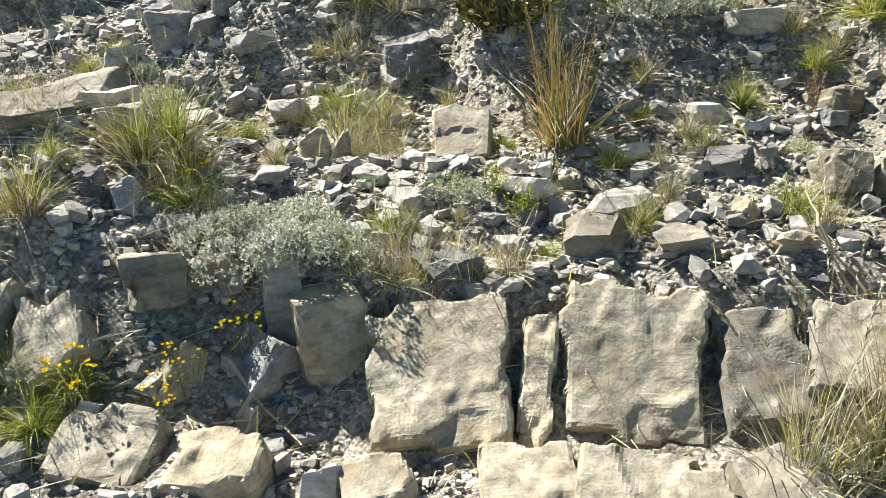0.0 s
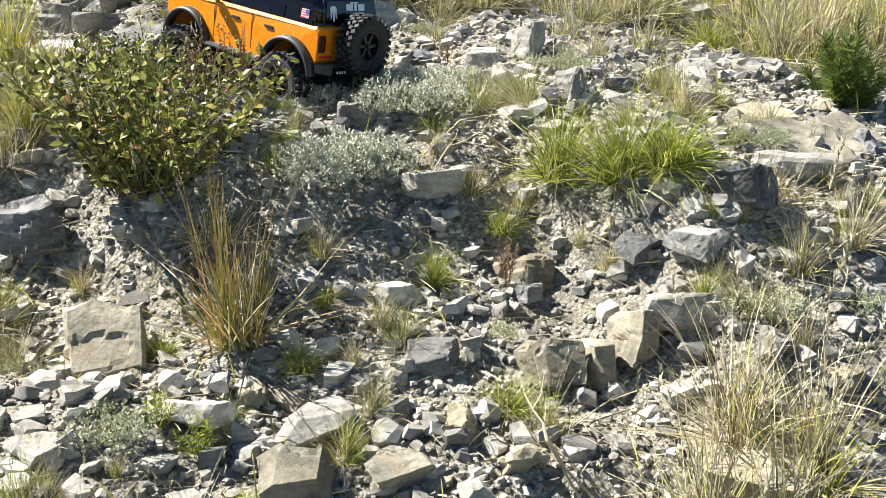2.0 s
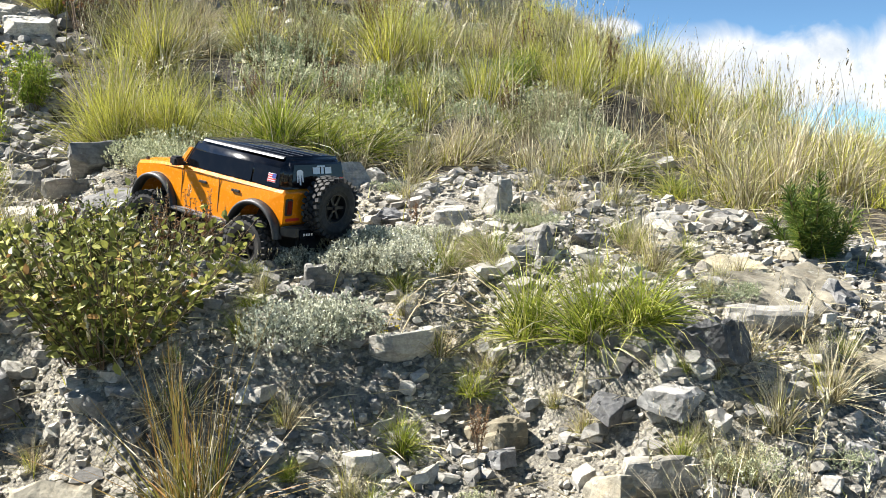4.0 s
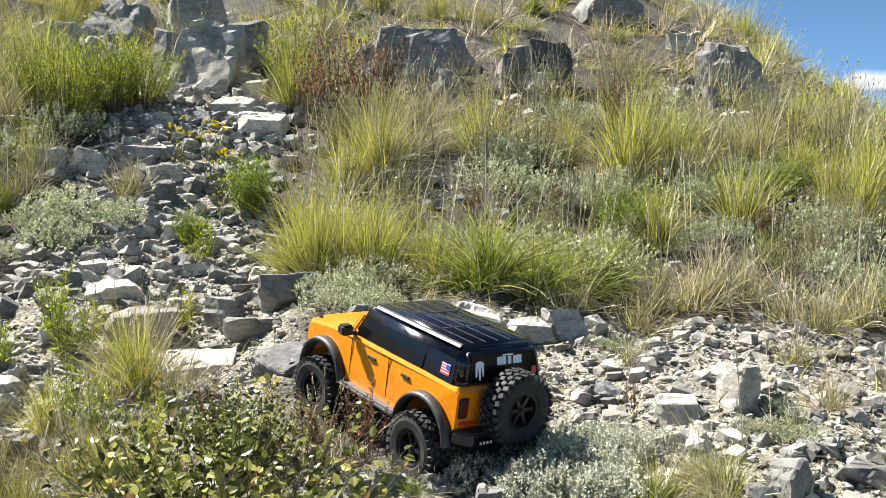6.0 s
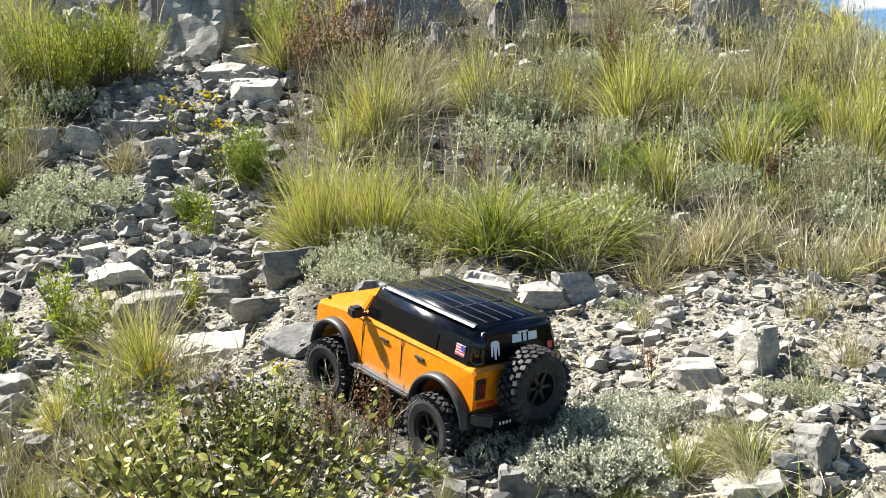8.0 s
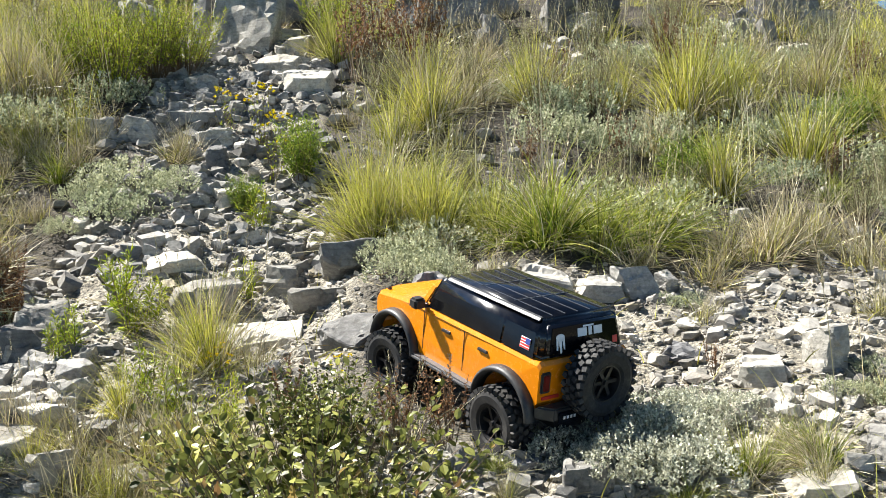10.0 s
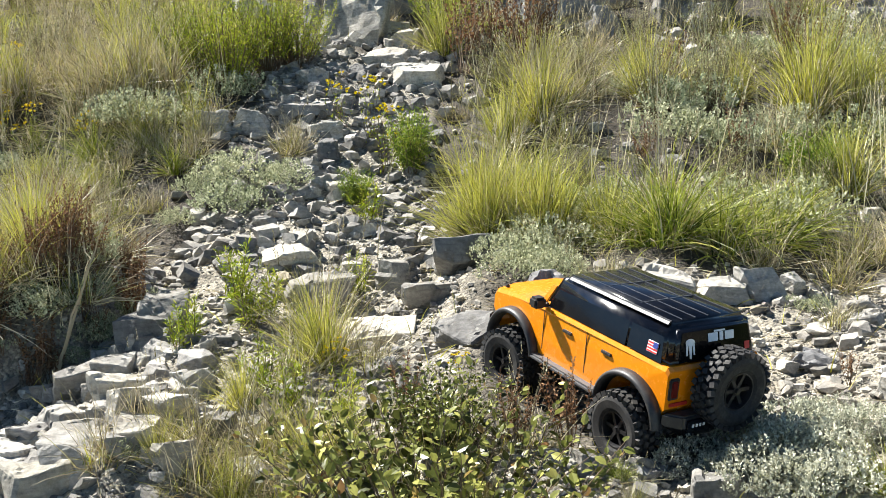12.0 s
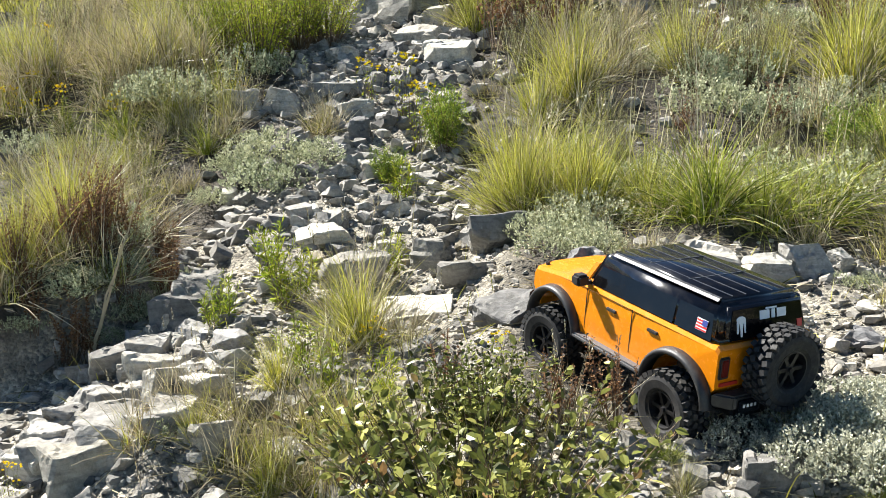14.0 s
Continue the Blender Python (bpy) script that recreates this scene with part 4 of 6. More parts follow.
def leaf(V, F, root, aim, normal, length, width, fold=0.25, small=False):
    """A leaf with a midrib: a folded six-sided blade, or a folded lozenge where it is small."""
    side = aim.cross(normal).normalized()
    up = side.cross(aim).normalized()
    b = len(V)
    r = Vector(root)
    if small:
        V.extend((tuple(r), tuple(r + aim * (length * 0.55) + side * (width * 0.5) + up * (fold * width * 0.5)), tuple(r + aim * length), tuple(r + aim * (length * 0.55) - side * (width * 0.5) + up * (fold * width * 0.5))))
        F.extend(((b, b + 2, b + 1), (b, b + 3, b + 2)))
        return
    for t, w, s in ((0, 0, 0), (0.3, 0.85, 1), (0.3, 0.85, -1), (0.68, 0.8, 1), (0.68, 0.8, -1), (1, 0, 0), (0.35, 0, 0), (0.7, 0, 0)):
        V.append(tuple(r + aim * (length * t) + side * (width * 0.5 * w * s) + up * (fold * width * 0.5 * w - 0.12 * length * t * t)))
    F.extend(((b, b + 6, b + 1), (b, b + 2, b + 6), (b + 6, b + 7, b + 3, b + 1), (b + 6, b + 2, b + 4, b + 7), (b + 7, b + 5, b + 3), (b + 7, b + 4, b + 5)))


def twig(V, F, points, r0, r1):
    """A thin three-sided stem through the points."""
    if not V:
        V.extend((r0 * 1.5 * math.cos(k * math.tau / 3), r0 * 1.5 * math.sin(k * math.tau / 3), -0.03) for k in range(3))
    b = len(V)
    F.extend((k, (k + 1) % 3, b + (k + 1) % 3, b + k) for k in range(3))
    for i, p in enumerate(points):
        r = r0 + (r1 - r0) * i / (len(points) - 1)
        for k in range(3):
            a = k * math.tau / 3
            V.append((p[0] + r * math.cos(a), p[1] + r * math.sin(a), p[2]))
    for i in range(len(points) - 1):
        for k in range(3):
            a, c = b + 3 * i + k, b + 3 * i + (k + 1) % 3
            F.append((a, c, c + 3, a + 3))


def ball_dir(rng, low=-0.2):
    while True:
        v = Vector((rng.uniform(-1, 1), rng.uniform(-1, 1), rng.uniform(low, 1)))
        if 0.1 < v.length <= 1:
            return v.normalized()


def cushion_mesh(seed, sprigs=330, mat=None, grow=1.0):
    """A low cushion about one metre across in its own size: sprigs of small grey leaves over a lumpy mound."""
    rng = random.Random(seed)
    V, F = [], []
    hubs = [(rng.uniform(-0.32, 0.32), rng.uniform(-0.3, 0.3), rng.uniform(0.13, 0.24)) for _ in range(12)]
    for i in range(sprigs):
        hx, hy, hr = rng.choice(hubs)
        d = ball_dir(rng, 0.0)
        p = Vector((hx, hy, 0.02)) + Vector((d.x * hr, d.y * hr, d.z * hr * 1.15))
        up = (d + Vector((0, 0, 0.8))).normalized()
        for k in range(7):
            w = (up * 0.7 + ball_dir(rng, -0.3) * 0.9).normalized()
            b = len(V)
            L, W = rng.uniform(0.026, 0.05) * grow, rng.uniform(0.009, 0.016) * grow
            s = w.cross(ball_dir(rng, -1)).normalized()
            q = p + up * 0.014 * k * grow
            V.extend((tuple(q), tuple(q + w * L * 0.6 + s * W), tuple(q + w * L), tuple(q + w * L * 0.6 - s * W)))
            F.append((b, b + 1, b + 2, b + 3))
    return mesh_of("sage_cushion", V, F, mat or SAGE)


def shrub_mesh(name, seed, stems, tall, wide, leaf_len, leaf_wide, per_stem, mats, upright=0.5, start=0.2, tipflower=0, stem_r=0.0022, small=True):
    """Stems that branch from one foot with leaves set round them; some carry a flower head."""
    rng = random.Random(seed)
    V, F, V2, F2, V3, F3 = [], [], [], [], [], []
    for i in range(stems):
        a = rng.uniform(0, math.tau)
        reach = wide * rng.random() ** 0.6
        root = Vector((math.cos(a) * reach * 0.25, math.sin(a) * reach * 0.25, -0.02))
        top = Vector((math.cos(a) * reach, math.sin(a) * reach, tall * rng.uniform(0.55, 1.0) * (1 - (1 - upright) * 0.5 * reach / wide)))
        mid = (root + top) / 2 + Vector((rng.uniform(-1, 1), rng.uniform(-1, 1), rng.uniform(0, 1))) * 0.12 * tall
        pts = []
        for k in range(6):
            t = k / 5
            pts.append(root * (1 - t) ** 2 + mid * 2 * t * (1 - t) + top * t * t)
        twig(V, F, pts, stem_r, stem_r * 0.35)
        for k in range(per_stem):
            t = start + (1 - start) * (k + rng.random()) / per_stem
            p = root * (1 - t) ** 2 + mid * 2 * t * (1 - t) + top * t * t
            along = (2 * (1 - t) * (mid - root) + 2 * t * (top - mid)).normalized()
            d = (along * rng.uniform(0.15, 0.8) + ball_dir(rng, -0.5)).normalized()
            s = rng.uniform(0.6, 1.1) * (1.05 - 0.35 * t)
            leaf(V2, F2, p + d * 0.004, d, (Vector((0, 0, 1)) + ball_dir(rng, -1) * 0.9).normalized(), leaf_len * s, leaf_wide * s, 0.25, small)
        if tipflower and rng.random() < tipflower:
            for h in range(rng.randint(1, 4)):
                c = top + Vector((rng.uniform(-1, 1), rng.uniform(-1, 1), rng.uniform(-0.2, 0.7))) * 0.018
                for k in range(11):
                    d = (ball_dir(rng, 0.0) + Vector((0, 0, 0.5))).normalized()
                    leaf(V3, F3, c, d, Vector((0.1, 0.2, 1)), 0.0085, 0.005, 0.25, True)
    made = [mesh_of("stem", V, F, mats[0]), mesh_of("foliage", V2, F2, mats[1])]
    if V3:
        made.append(mesh_of("blossom", V3, F3, mats[2]))
    return made


def set_plant(name, me, x, y, size, turn, label, category, group="", lean=0.0, up=0.0):
    """A plant of one or more meshes: the first is the thing, the others, with their names, are its parts."""
    first, *rest = me if isinstance(me, list) else [me]
    ob = new(name, first)
    ob.matrix_basis = Matrix.Translation(place(x, y, up)) @ pose(0, 0, 0, lean, 0, turn) @ Matrix.Scale(size, 4)
    for m in rest:
        shared(m.name.split(".")[0], m, ob, Matrix())
    return tagged(ob, label, category, group)


FINE = [[tuft_mesh("foliage", 330, 1.1, 0.12, 0.36, 0.55, 0.0088, BLADE_FINE, 700 + i, 4), tuft_mesh("dead_foliage", 150, 0.75, 0.16, 0.9, 1.1, 0.007, BLADE_DRY, 705 + i, 3, 5)] for i in range(6)]
GREEN = [[tuft_mesh("foliage", 430, 1.0, 0.2, 0.75, 1.8, 0.0105, BLADE_GREEN, 720 + i, 4), tuft_mesh("dead_foliage", 90, 0.8, 0.22, 0.9, 1.2, 0.01, BLADE_DRY, 725 + i, 3, 3)] for i in range(4)]
DRY = [[tuft_mesh("dead_foliage", 190, 1.0, 0.16, 0.6, 0.9, 0.009, BLADE_DRY, 740 + i, 4, 7), tuft_mesh("foliage", 60, 0.85, 0.15, 0.45, 0.7, 0.0088, BLADE_FINE, 745 + i, 3)] for i in range(5)]
LOW = [[tuft_mesh("foliage", 150, 1.0, 0.15, 0.65, 1.0, 0.011, BLADE_GREEN, 770 + i, 4), tuft_mesh("dead_foliage", 190, 0.95, 0.2, 0.95, 1.2, 0.01, BLADE_DRY, 775 + i, 4, 4)] for i in range(3)]
REED = [tuft_mesh("foliage", 150, 1.0, 0.1, 0.5, 0.25, 0.0085, leaf_material("reddish_rush", ((0.0, (0.1, 0.13, 0.025)), (0.45, (0.27, 0.25, 0.055)), (1.0, (0.42, 0.25, 0.1))), 0.35, 0.5, (0.42, 0.22, 0.1)), 760, 5, 0), tuft_mesh("dead_foliage", 70, 0.8, 0.12, 0.8, 0.5, 0.01, BLADE_DRY, 762, 4, 3)]
TANGLE = [[tuft_mesh("dead_foliage", 170, 1.0, 0.3, 1.5, 0.5, 0.012, BLADE_DRY, 750 + i, 3, 5), tuft_mesh("foliage", 50, 0.7, 0.3, 0.8, 0.8, 0.011, BLADE_FINE, 755 + i, 3)] for i in range(4)]
CUSHION = [cushion_mesh(780 + i, 380, None, 0.72) for i in range(4)]
SILVER = leaf_material("silver_white_leaves", ((0.0, (0.2, 0.22, 0.17)), (0.5, (0.46, 0.48, 0.41)), (1.0, (0.66, 0.68, 0.6))), 0.24, 0.95)
DENSE_CUSHION = [cushion_mesh(790 + i, 1300, SILVER, 0.54) for i in range(2)]
FINE_LABEL, GREEN_LABEL, DRY_LABEL = "tall fine yellow-green bunchgrass tuft", "lush green drooping grass tuft", "dry straw-coloured grass tuft with seed heads"
SAGE_LABEL = "low silver-grey sage cushion on stony soil"
rng = random.Random(21)
SOWN = {}


def sow(me, x, y, size, turn):
    """Adds a far tuft to the growth that is joined, by material, into one object each."""
    m = Matrix.Translation(place(x, y)) @ pose(0, 0, 0, 0, 0, turn) @ Matrix.Scale(size, 4)
    turned, shift = np.array(m.to_3x3()), np.array(m.translation)
    for mesh in me:
        V, F, U = SOWN.setdefault(mesh.materials[0], ([], [], []))
        base = sum(len(v) for v in V)
        co = np.array([v.co for v in mesh.vertices])
        uv = np.zeros(len(mesh.loops) * 2, np.float32)
        mesh.uv_layers[0].data.foreach_get("uv", uv)
        which = np.zeros(len(mesh.loops), np.int32)
        mesh.loops.foreach_get("vertex_index", which)
        t = np.zeros(len(co), np.float32)
        t[which] = uv[1::2]
        V.append(co @ turned.T + shift)
        F.append(np.array([tuple(q.vertices) for q in mesh.polygons]) + base)
        U.append(t)


def tuft(shapes, x, y, size, label):
    """A grass tuft: a thing of its own on the near bank, part of the joined growth higher up."""
    me, turn = rng.choice(shapes), rng.uniform(0, 360)
    if y > 4.35:
        sow(me, x, y, size, turn)
    else:
        set_plant("grass_tuft", me, x, y, size, turn, label, "grass tuft", "grass tufts")


for x, y, h in ((0.28, 3.46, 0.28), (0.40, 3.46, 0.25), (0.58, 3.42, 0.23), (0.34, 4.20, 0.29), (0.11, 5.14, 0.32), (1.42, 4.39, 0.40), (1.54, 4.35, 0.33), (2.06, 3.95, 0.33),
                (-0.76, 3.13, 0.28), (-0.78, 3.13, 0.25), (0.86, 2.29, 0.11), (0.92, 2.27, 0.10), (-0.38, 1.74, 0.19), (-0.55, 1.54, 0.15),
                (-0.63, 1.50, 0.15), (-0.13, 2.40, 0.14), (0.34, 3.5, 0.26), (0.22, 3.5, 0.24), (1.0, 1.30, 0.2), (-0.80, 2.96, 0.24), (2.19, 4.12, 0.34), (2.64, 4.41, 0.36), (2.06, 4.13, 0.30), (2.57, 3.9, 0.35), (2.03, 4.34, 0.28)):
    set_plant("grass_tuft", rng.choice(FINE if y > 2.3 else LOW), x, y, h, rng.uniform(0, 360), FINE_LABEL if y > 2.3 else "drooping tuft of mixed green and dead grass", "grass tuft", "grass tufts")
for x, y, h in ((0.71, 3.28, 0.3), (0.83, 3.26, 0.28), (0.95, 3.32, 0.26), (1.23, 3.84, 0.17), (0.97, 1.92, 0.2), (1.04, 1.90, 0.18), (0.66, 1.68, 0.09), (-0.43, 1.36, 0.11), (-0.47, 1.31, 0.1), (-0.52, 1.36, 0.1),
                (-0.14, 2.16, 0.12), (0.85, 4.68, 0.27), (0.90, 2.03, 0.19), (0.78, 3.35, 0.24), (0.60, 3.33, 0.2), (1.05, 3.4, 0.2)):
    set_plant("grass_tuft", rng.choice(GREEN), x, y, h, rng.uniform(0, 360), GREEN_LABEL, "grass tuft", "grass tufts")
FINE_TUFTS_A = (
    (1.13, 3.22, 0.2), (1.26, 3.26, 0.21), (1.39, 3.3, 0.2), (0.43, 4.52, 0.25), (1.97, 4.60, 0.27), (-1.15, 4.58, 0.36), (-1.40, 4.75, 0.3), (-0.87, 3.21, 0.24),
    (-0.89, 3.58, 0.20), (-0.88, 4.32, 0.24), (0.72, 1.36, 0.22), (0.84, 1.42, 0.26), (0.93, 1.5, 0.22), (1.0, 1.42, 0.26), (0.9, 1.36, 0.3), (1.17, 1.69, 0.14),
    (-0.08, 1.62, 0.06), (0.04, 1.63, 0.06), (0.12, 1.65, 0.05), (-0.39, 4.30, 0.13), (1.20, 2.10, 0.13), (0.58, 1.27, 0.2), (0.68, 1.3, 0.22), (2.24, 2.97, 0.31),
    (2.4, 3.2, 0.33), (2.05, 2.9, 0.31), (2.55, 3.25, 0.36), (2.6, 3.08, 0.35),
)
FINE_TUFTS_B = (
    (2.15, 3.1, 0.30), (2.3, 3.4, 0.33), (0.75, 1.36, 0.2), (0.5, 2.98, 0.13), (0.54, 3.02, 0.12), (1.24, 2.2, 0.12), (1.5, 3.1, 0.2), (1.66, 3.2, 0.22), (-0.95, 4.7, 0.3),
    (1.3, 1.72, 0.14), (-0.05, 2.12, 0.1), (-0.08, 2.93, 0.24), (-0.11, 2.96, 0.2),
)
for x, y, h in FINE_TUFTS_A + FINE_TUFTS_B:
    set_plant("grass_tuft", rng.choice(DRY), x, y, h, rng.uniform(0, 360), DRY_LABEL, "grass tuft", "grass tufts")
set_plant("grass_tuft", REED, 0.30, 1.88, 0.31, 40, "reddish-green stiff rush tuft below the bush", "grass tuft", "grass tufts")
for x, y, w in ((-0.20, 1.565, 0.24), (-0.11, 1.56, 0.2), (-0.28, 1.585, 0.16), (0.50, 2.12, 0.26), (0.12, 1.70, 0.12), (0.37, 3.2, 0.25), (1.86, 3.68, 0.24), (1.80, 3.43, 0.34), (0.72, 2.43, 0.24), (0.83, 2.47, 0.16),
                (-0.52, 4.03, 0.36), (-0.67, 3.86, 0.17), (1.75, 3.59, 0.24), (0.74, 4.53, 0.28), (0.96, 4.34, 0.4), (1.96, 4.87, 0.3), (-0.72, 3.18, 0.24), (-0.65, 4.01, 0.19),
                (0.60, 2.36, 0.18), (1.05, 1.62, 0.12), (0.94, 2.98, 0.1), (1.2, 4.2, 0.34)):
    set_plant("sage_cushion", rng.choice(DENSE_CUSHION if y < 2.6 and w > 0.15 else CUSHION), x, y, w * (1.12 if y < 2.6 else 1), rng.uniform(0, 360), SAGE_LABEL, "sage plant", "sage cushions")

# grass and sage that cover the upper bank
count = 0
while count < 170:
    x, y = rng.uniform(-2.2, 4.2), rng.uniform(2.3, 7.6) if rng.random() < 0.3 else rng.uniform(3.2, 5.6)
    if scree(x, y) > 0.3 or (x < 1.6 and y < 3.3) or (x < 0.1 and y < 3.9) or (-0.6 < x < 0.1 and y < 5.3) or (x < -0.3 and y < 4.2) or y < 2.75:
        continue
    k = rng.random()
    if -0.3 < x < 2.0 and y < 4.4 and k < 0.7:
        k = 0.5 if k < 0.35 else 0.75 if k < 0.55 else 0.9
    if k < 0.26:
        tuft(FINE, x, y, rng.uniform(0.16, 0.36), FINE_LABEL)
    elif k < 0.46:
        tuft(DRY, x, y, rng.uniform(0.16, 0.32), DRY_LABEL)
    elif k < 0.68:
        tuft(TANGLE, x, y, rng.uniform(0.16, 0.3), "flattened tangle of dry straw grass")
    elif k < 0.8:
        tuft(GREEN, x, y, rng.uniform(0.14, 0.26), GREEN_LABEL)
    else:
        set_plant("sage_cushion", rng.choice(CUSHION), x, y, rng.uniform(0.2, 0.42), rng.uniform(0, 360), SAGE_LABEL, "sage plant", "sage cushions")
    count += 1

# heaped dead grass beside the lime-green shrubs, and the dry bank beyond
for x, y, h in ((-1.04, 4.62, 0.36), (-1.12, 4.72, 0.34), (-0.98, 4.75, 0.3), (-1.2, 4.58, 0.3)):
    set_plant("grass_tuft", rng.choice(TANGLE), x, y, h, rng.uniform(0, 360), "heaped mound of dead bleached grass", "grass tuft", "grass tufts")
for i in range(44):
    x, y = rng.uniform(-2.8, -0.95), rng.uniform(4.3, 6.6)
    kind, label = rng.choice(((DRY, DRY_LABEL), (TANGLE, "flattened tangle of dry straw grass"), (FINE, FINE_LABEL)))
    tuft(kind, x, y, rng.uniform(0.2, 0.36), label)
for mat, (V, F, U) in SOWN.items():
    joined = new("upper_bank_grass", mesh_of("upper_bank_grass", np.concatenate(V).tolist(), np.concatenate(F).tolist(), mat, False, np.concatenate(U)))
    tagged(joined, {BLADE_FINE: "yellow-green grass tufts on the upper bank", BLADE_GREEN: "lush green grass tufts on the upper bank"}.get(mat, "dry straw grass tufts on the upper bank"), "grass", kind="stuff")

# the growth past counting, up to the skyline: one object for each kind
def bank(x, y):
    """Where the upper bank's grass grows."""
    return y > 2.75 and scree(x, y) < 0.3 and (x > 1.6 or y > 3.35) and (x > -0.3 or y > 4.2)


def skirt(x, y):
    """The grassy slope round the stony patch."""
    return y < 0.75 or x < -1.6 or (x > 2.7 and y < 2.9)


def cover(name, shapes, how_many, area, lo, hi, seed, mat, label, where=bank):
    nr = np.random.default_rng(seed)
    V, F, U, base, made = [], [], [], 0, 0
    sets = []
    for me in shapes:
        co = np.array([v.co for v in me.vertices])
        uv = np.zeros(len(me.loops) * 2, np.float32)
        me.uv_layers[0].data.foreach_get("uv", uv)
        which = np.zeros(len(me.loops), np.int32)
        me.loops.foreach_get("vertex_index", which)
        t = np.zeros(len(co), np.float32)
        t[which] = uv[1::2]
        sets.append((co, np.array([tuple(p.vertices) for p in me.polygons]), t))
    while made < how_many:
        x, y = nr.uniform(area[0], area[1]), nr.uniform(area[2], area[3])
        if not where(x, y) or (where is bank and x < 2.0 and y < 4.4 and nr.random() < 0.75):
            continue
        co, f, t = sets[nr.integers(len(sets))]
        a, s = nr.uniform(0, math.tau), nr.uniform(lo, hi)
        c, d = math.cos(a), math.sin(a)
        V.append(np.stack([(co[:, 0] * c - co[:, 1] * d) * s + x, (co[:, 0] * d + co[:, 1] * c) * s + y, co[:, 2] * s * nr.uniform(0.8, 1.15) + float(height(x, y))], -1))
        F.append(f + base)
        U.append(t)
        base += len(co)
        made += 1
    ob = new(name, mesh_of(name, np.concatenate(V).tolist(), np.concatenate(F).tolist(), mat, False, np.concatenate(U)))
    return tagged(ob, label, "grass", kind="stuff")


THIN = lambda mat, seed, many=90, wide=0.013, segs=3: [tuft_mesh("thin", many, 1.0, 0.3, 0.75, 0.9, wide, mat, seed + i, segs, 1) for i in range(3)]
cover("green_bank_grass", THIN(BLADE_FINE, 765), 110, (-2.04, 4.00, 2.6, 6.0), 0.1, 0.26, 41, BLADE_FINE, "loose yellow-green grass over the bank")
cover("dry_bank_grass", THIN(BLADE_DRY, 768), 120, (-2.04, 4.00, 2.6, 6.0), 0.1, 0.24, 42, BLADE_DRY, "loose dry straw grass over the bank")
cover("far_green_grass", THIN(BLADE_FINE, 771, 60, 0.02, 2), 380, (-3.5, 7.5, 5.6, 11.0), 0.18, 0.32, 43, BLADE_FINE, "yellow-green grass up to the skyline")
cover("far_dry_grass", THIN(BLADE_DRY, 774, 60, 0.02, 2), 430, (-3.5, 7.5, 5.6, 11.0), 0.18, 0.32, 44, BLADE_DRY, "dry straw grass up to the skyline")

def stalk_field(name, how_many, area, lo, hi, seed, label):
    """Tall thin dry stalks with narrow seed heads, past counting, as one object."""
    r = random.Random(seed)
    V, F, U, made = [], [], [], 0
    while made < how_many:
        x, y = r.uniform(area[0], area[1]), r.uniform(area[2], area[3])
        if scree(x, y) > 0.3 or (x < 1.6 and y < 3.35) or (x < -0.3 and y < 4.2) or y < 2.75:
            continue
        a, tall = r.uniform(0, math.tau), r.uniform(lo, hi)
        aim = Vector((math.cos(a) * 0.25 * r.random(), math.sin(a) * 0.25 * r.random(), 1)).normalized()
        blade(V, F, U, place(x, y), aim, tall, 0.0032, r.uniform(0.1, 0.5), 4, r)
        top, under = Vector(V[-1]), Vector(V[-3])
        for k in range(7):
            blade(V, F, U, top.lerp(under, k * 0.16), ((top - under).normalized() + ball_dir(r, -1) * 0.35).normalized(), 0.011, 0.002, 0.1, 1, r)
        made += 1
    ob = new(name, mesh_of(name, V, F, BLADE_DRY, False, U))
    return tagged(ob, label, "grass", kind="stuff")


stalk_field("dry_grass_stalks", 1000, (-1.8, 3.6, 2.9, 5.6), 0.2, 0.42, 46, "tall thin dry grass stalks over the bank")

DENSE = shrub_mesh("green_shrub", 835, 70, 1.0, 0.5, 0.12, 0.02, 44, [STEM, LEAF_DENSE], 0.8, 0.1, 0, 0.004)
for x, y, h in ((0.03, 4.1, 0.23), (1.2, 3.75, 0.2), (-0.12, 3.87, 0.13), (1.85, 4.1, 0.22)):
    set_plant("green_shrub", DENSE, x, y, h, rng.uniform(0, 360), "dense dark green narrow-leaved shrub", "shrub", "green shrubs")
GREEN_TUFTS_A = (
    (-0.39, 4.23, 0.19), (0.05, 5.2, 0.24), (0.52, 4.42, 0.26), (0.62, 4.5, 0.24), (-1.1, 4.75, 0.36), (-1.25, 4.87, 0.36), (-0.64, 3.03, 0.2), (-0.76, 3.10, 0.22),
    (-0.82, 2.91, 0.2), (-0.89, 2.98, 0.24), (-0.72, 3.40, 0.24), (-0.85, 3.36, 0.24), (0.45, 3.3, 0.14), (0.9, 3.2, 0.16), (1.2, 3.2, 0.2), (1.05, 3.12, 0.16),
    (1.45, 3.15, 0.2), (0.5, 2.94, 0.13), (-0.02, 2.84, 0.16), (-0.3, 2.55, 0.13), (-0.2, 2.5, 0.15), (-0.35, 2.45, 0.13), (-0.08, 2.52, 0.16), (0.33, 2.38, 0.13),
    (1.1, 2.4, 0.1), (1.25, 2.55, 0.12), (1.3, 2.8, 0.12), (0.95, 2.85, 0.1),
)
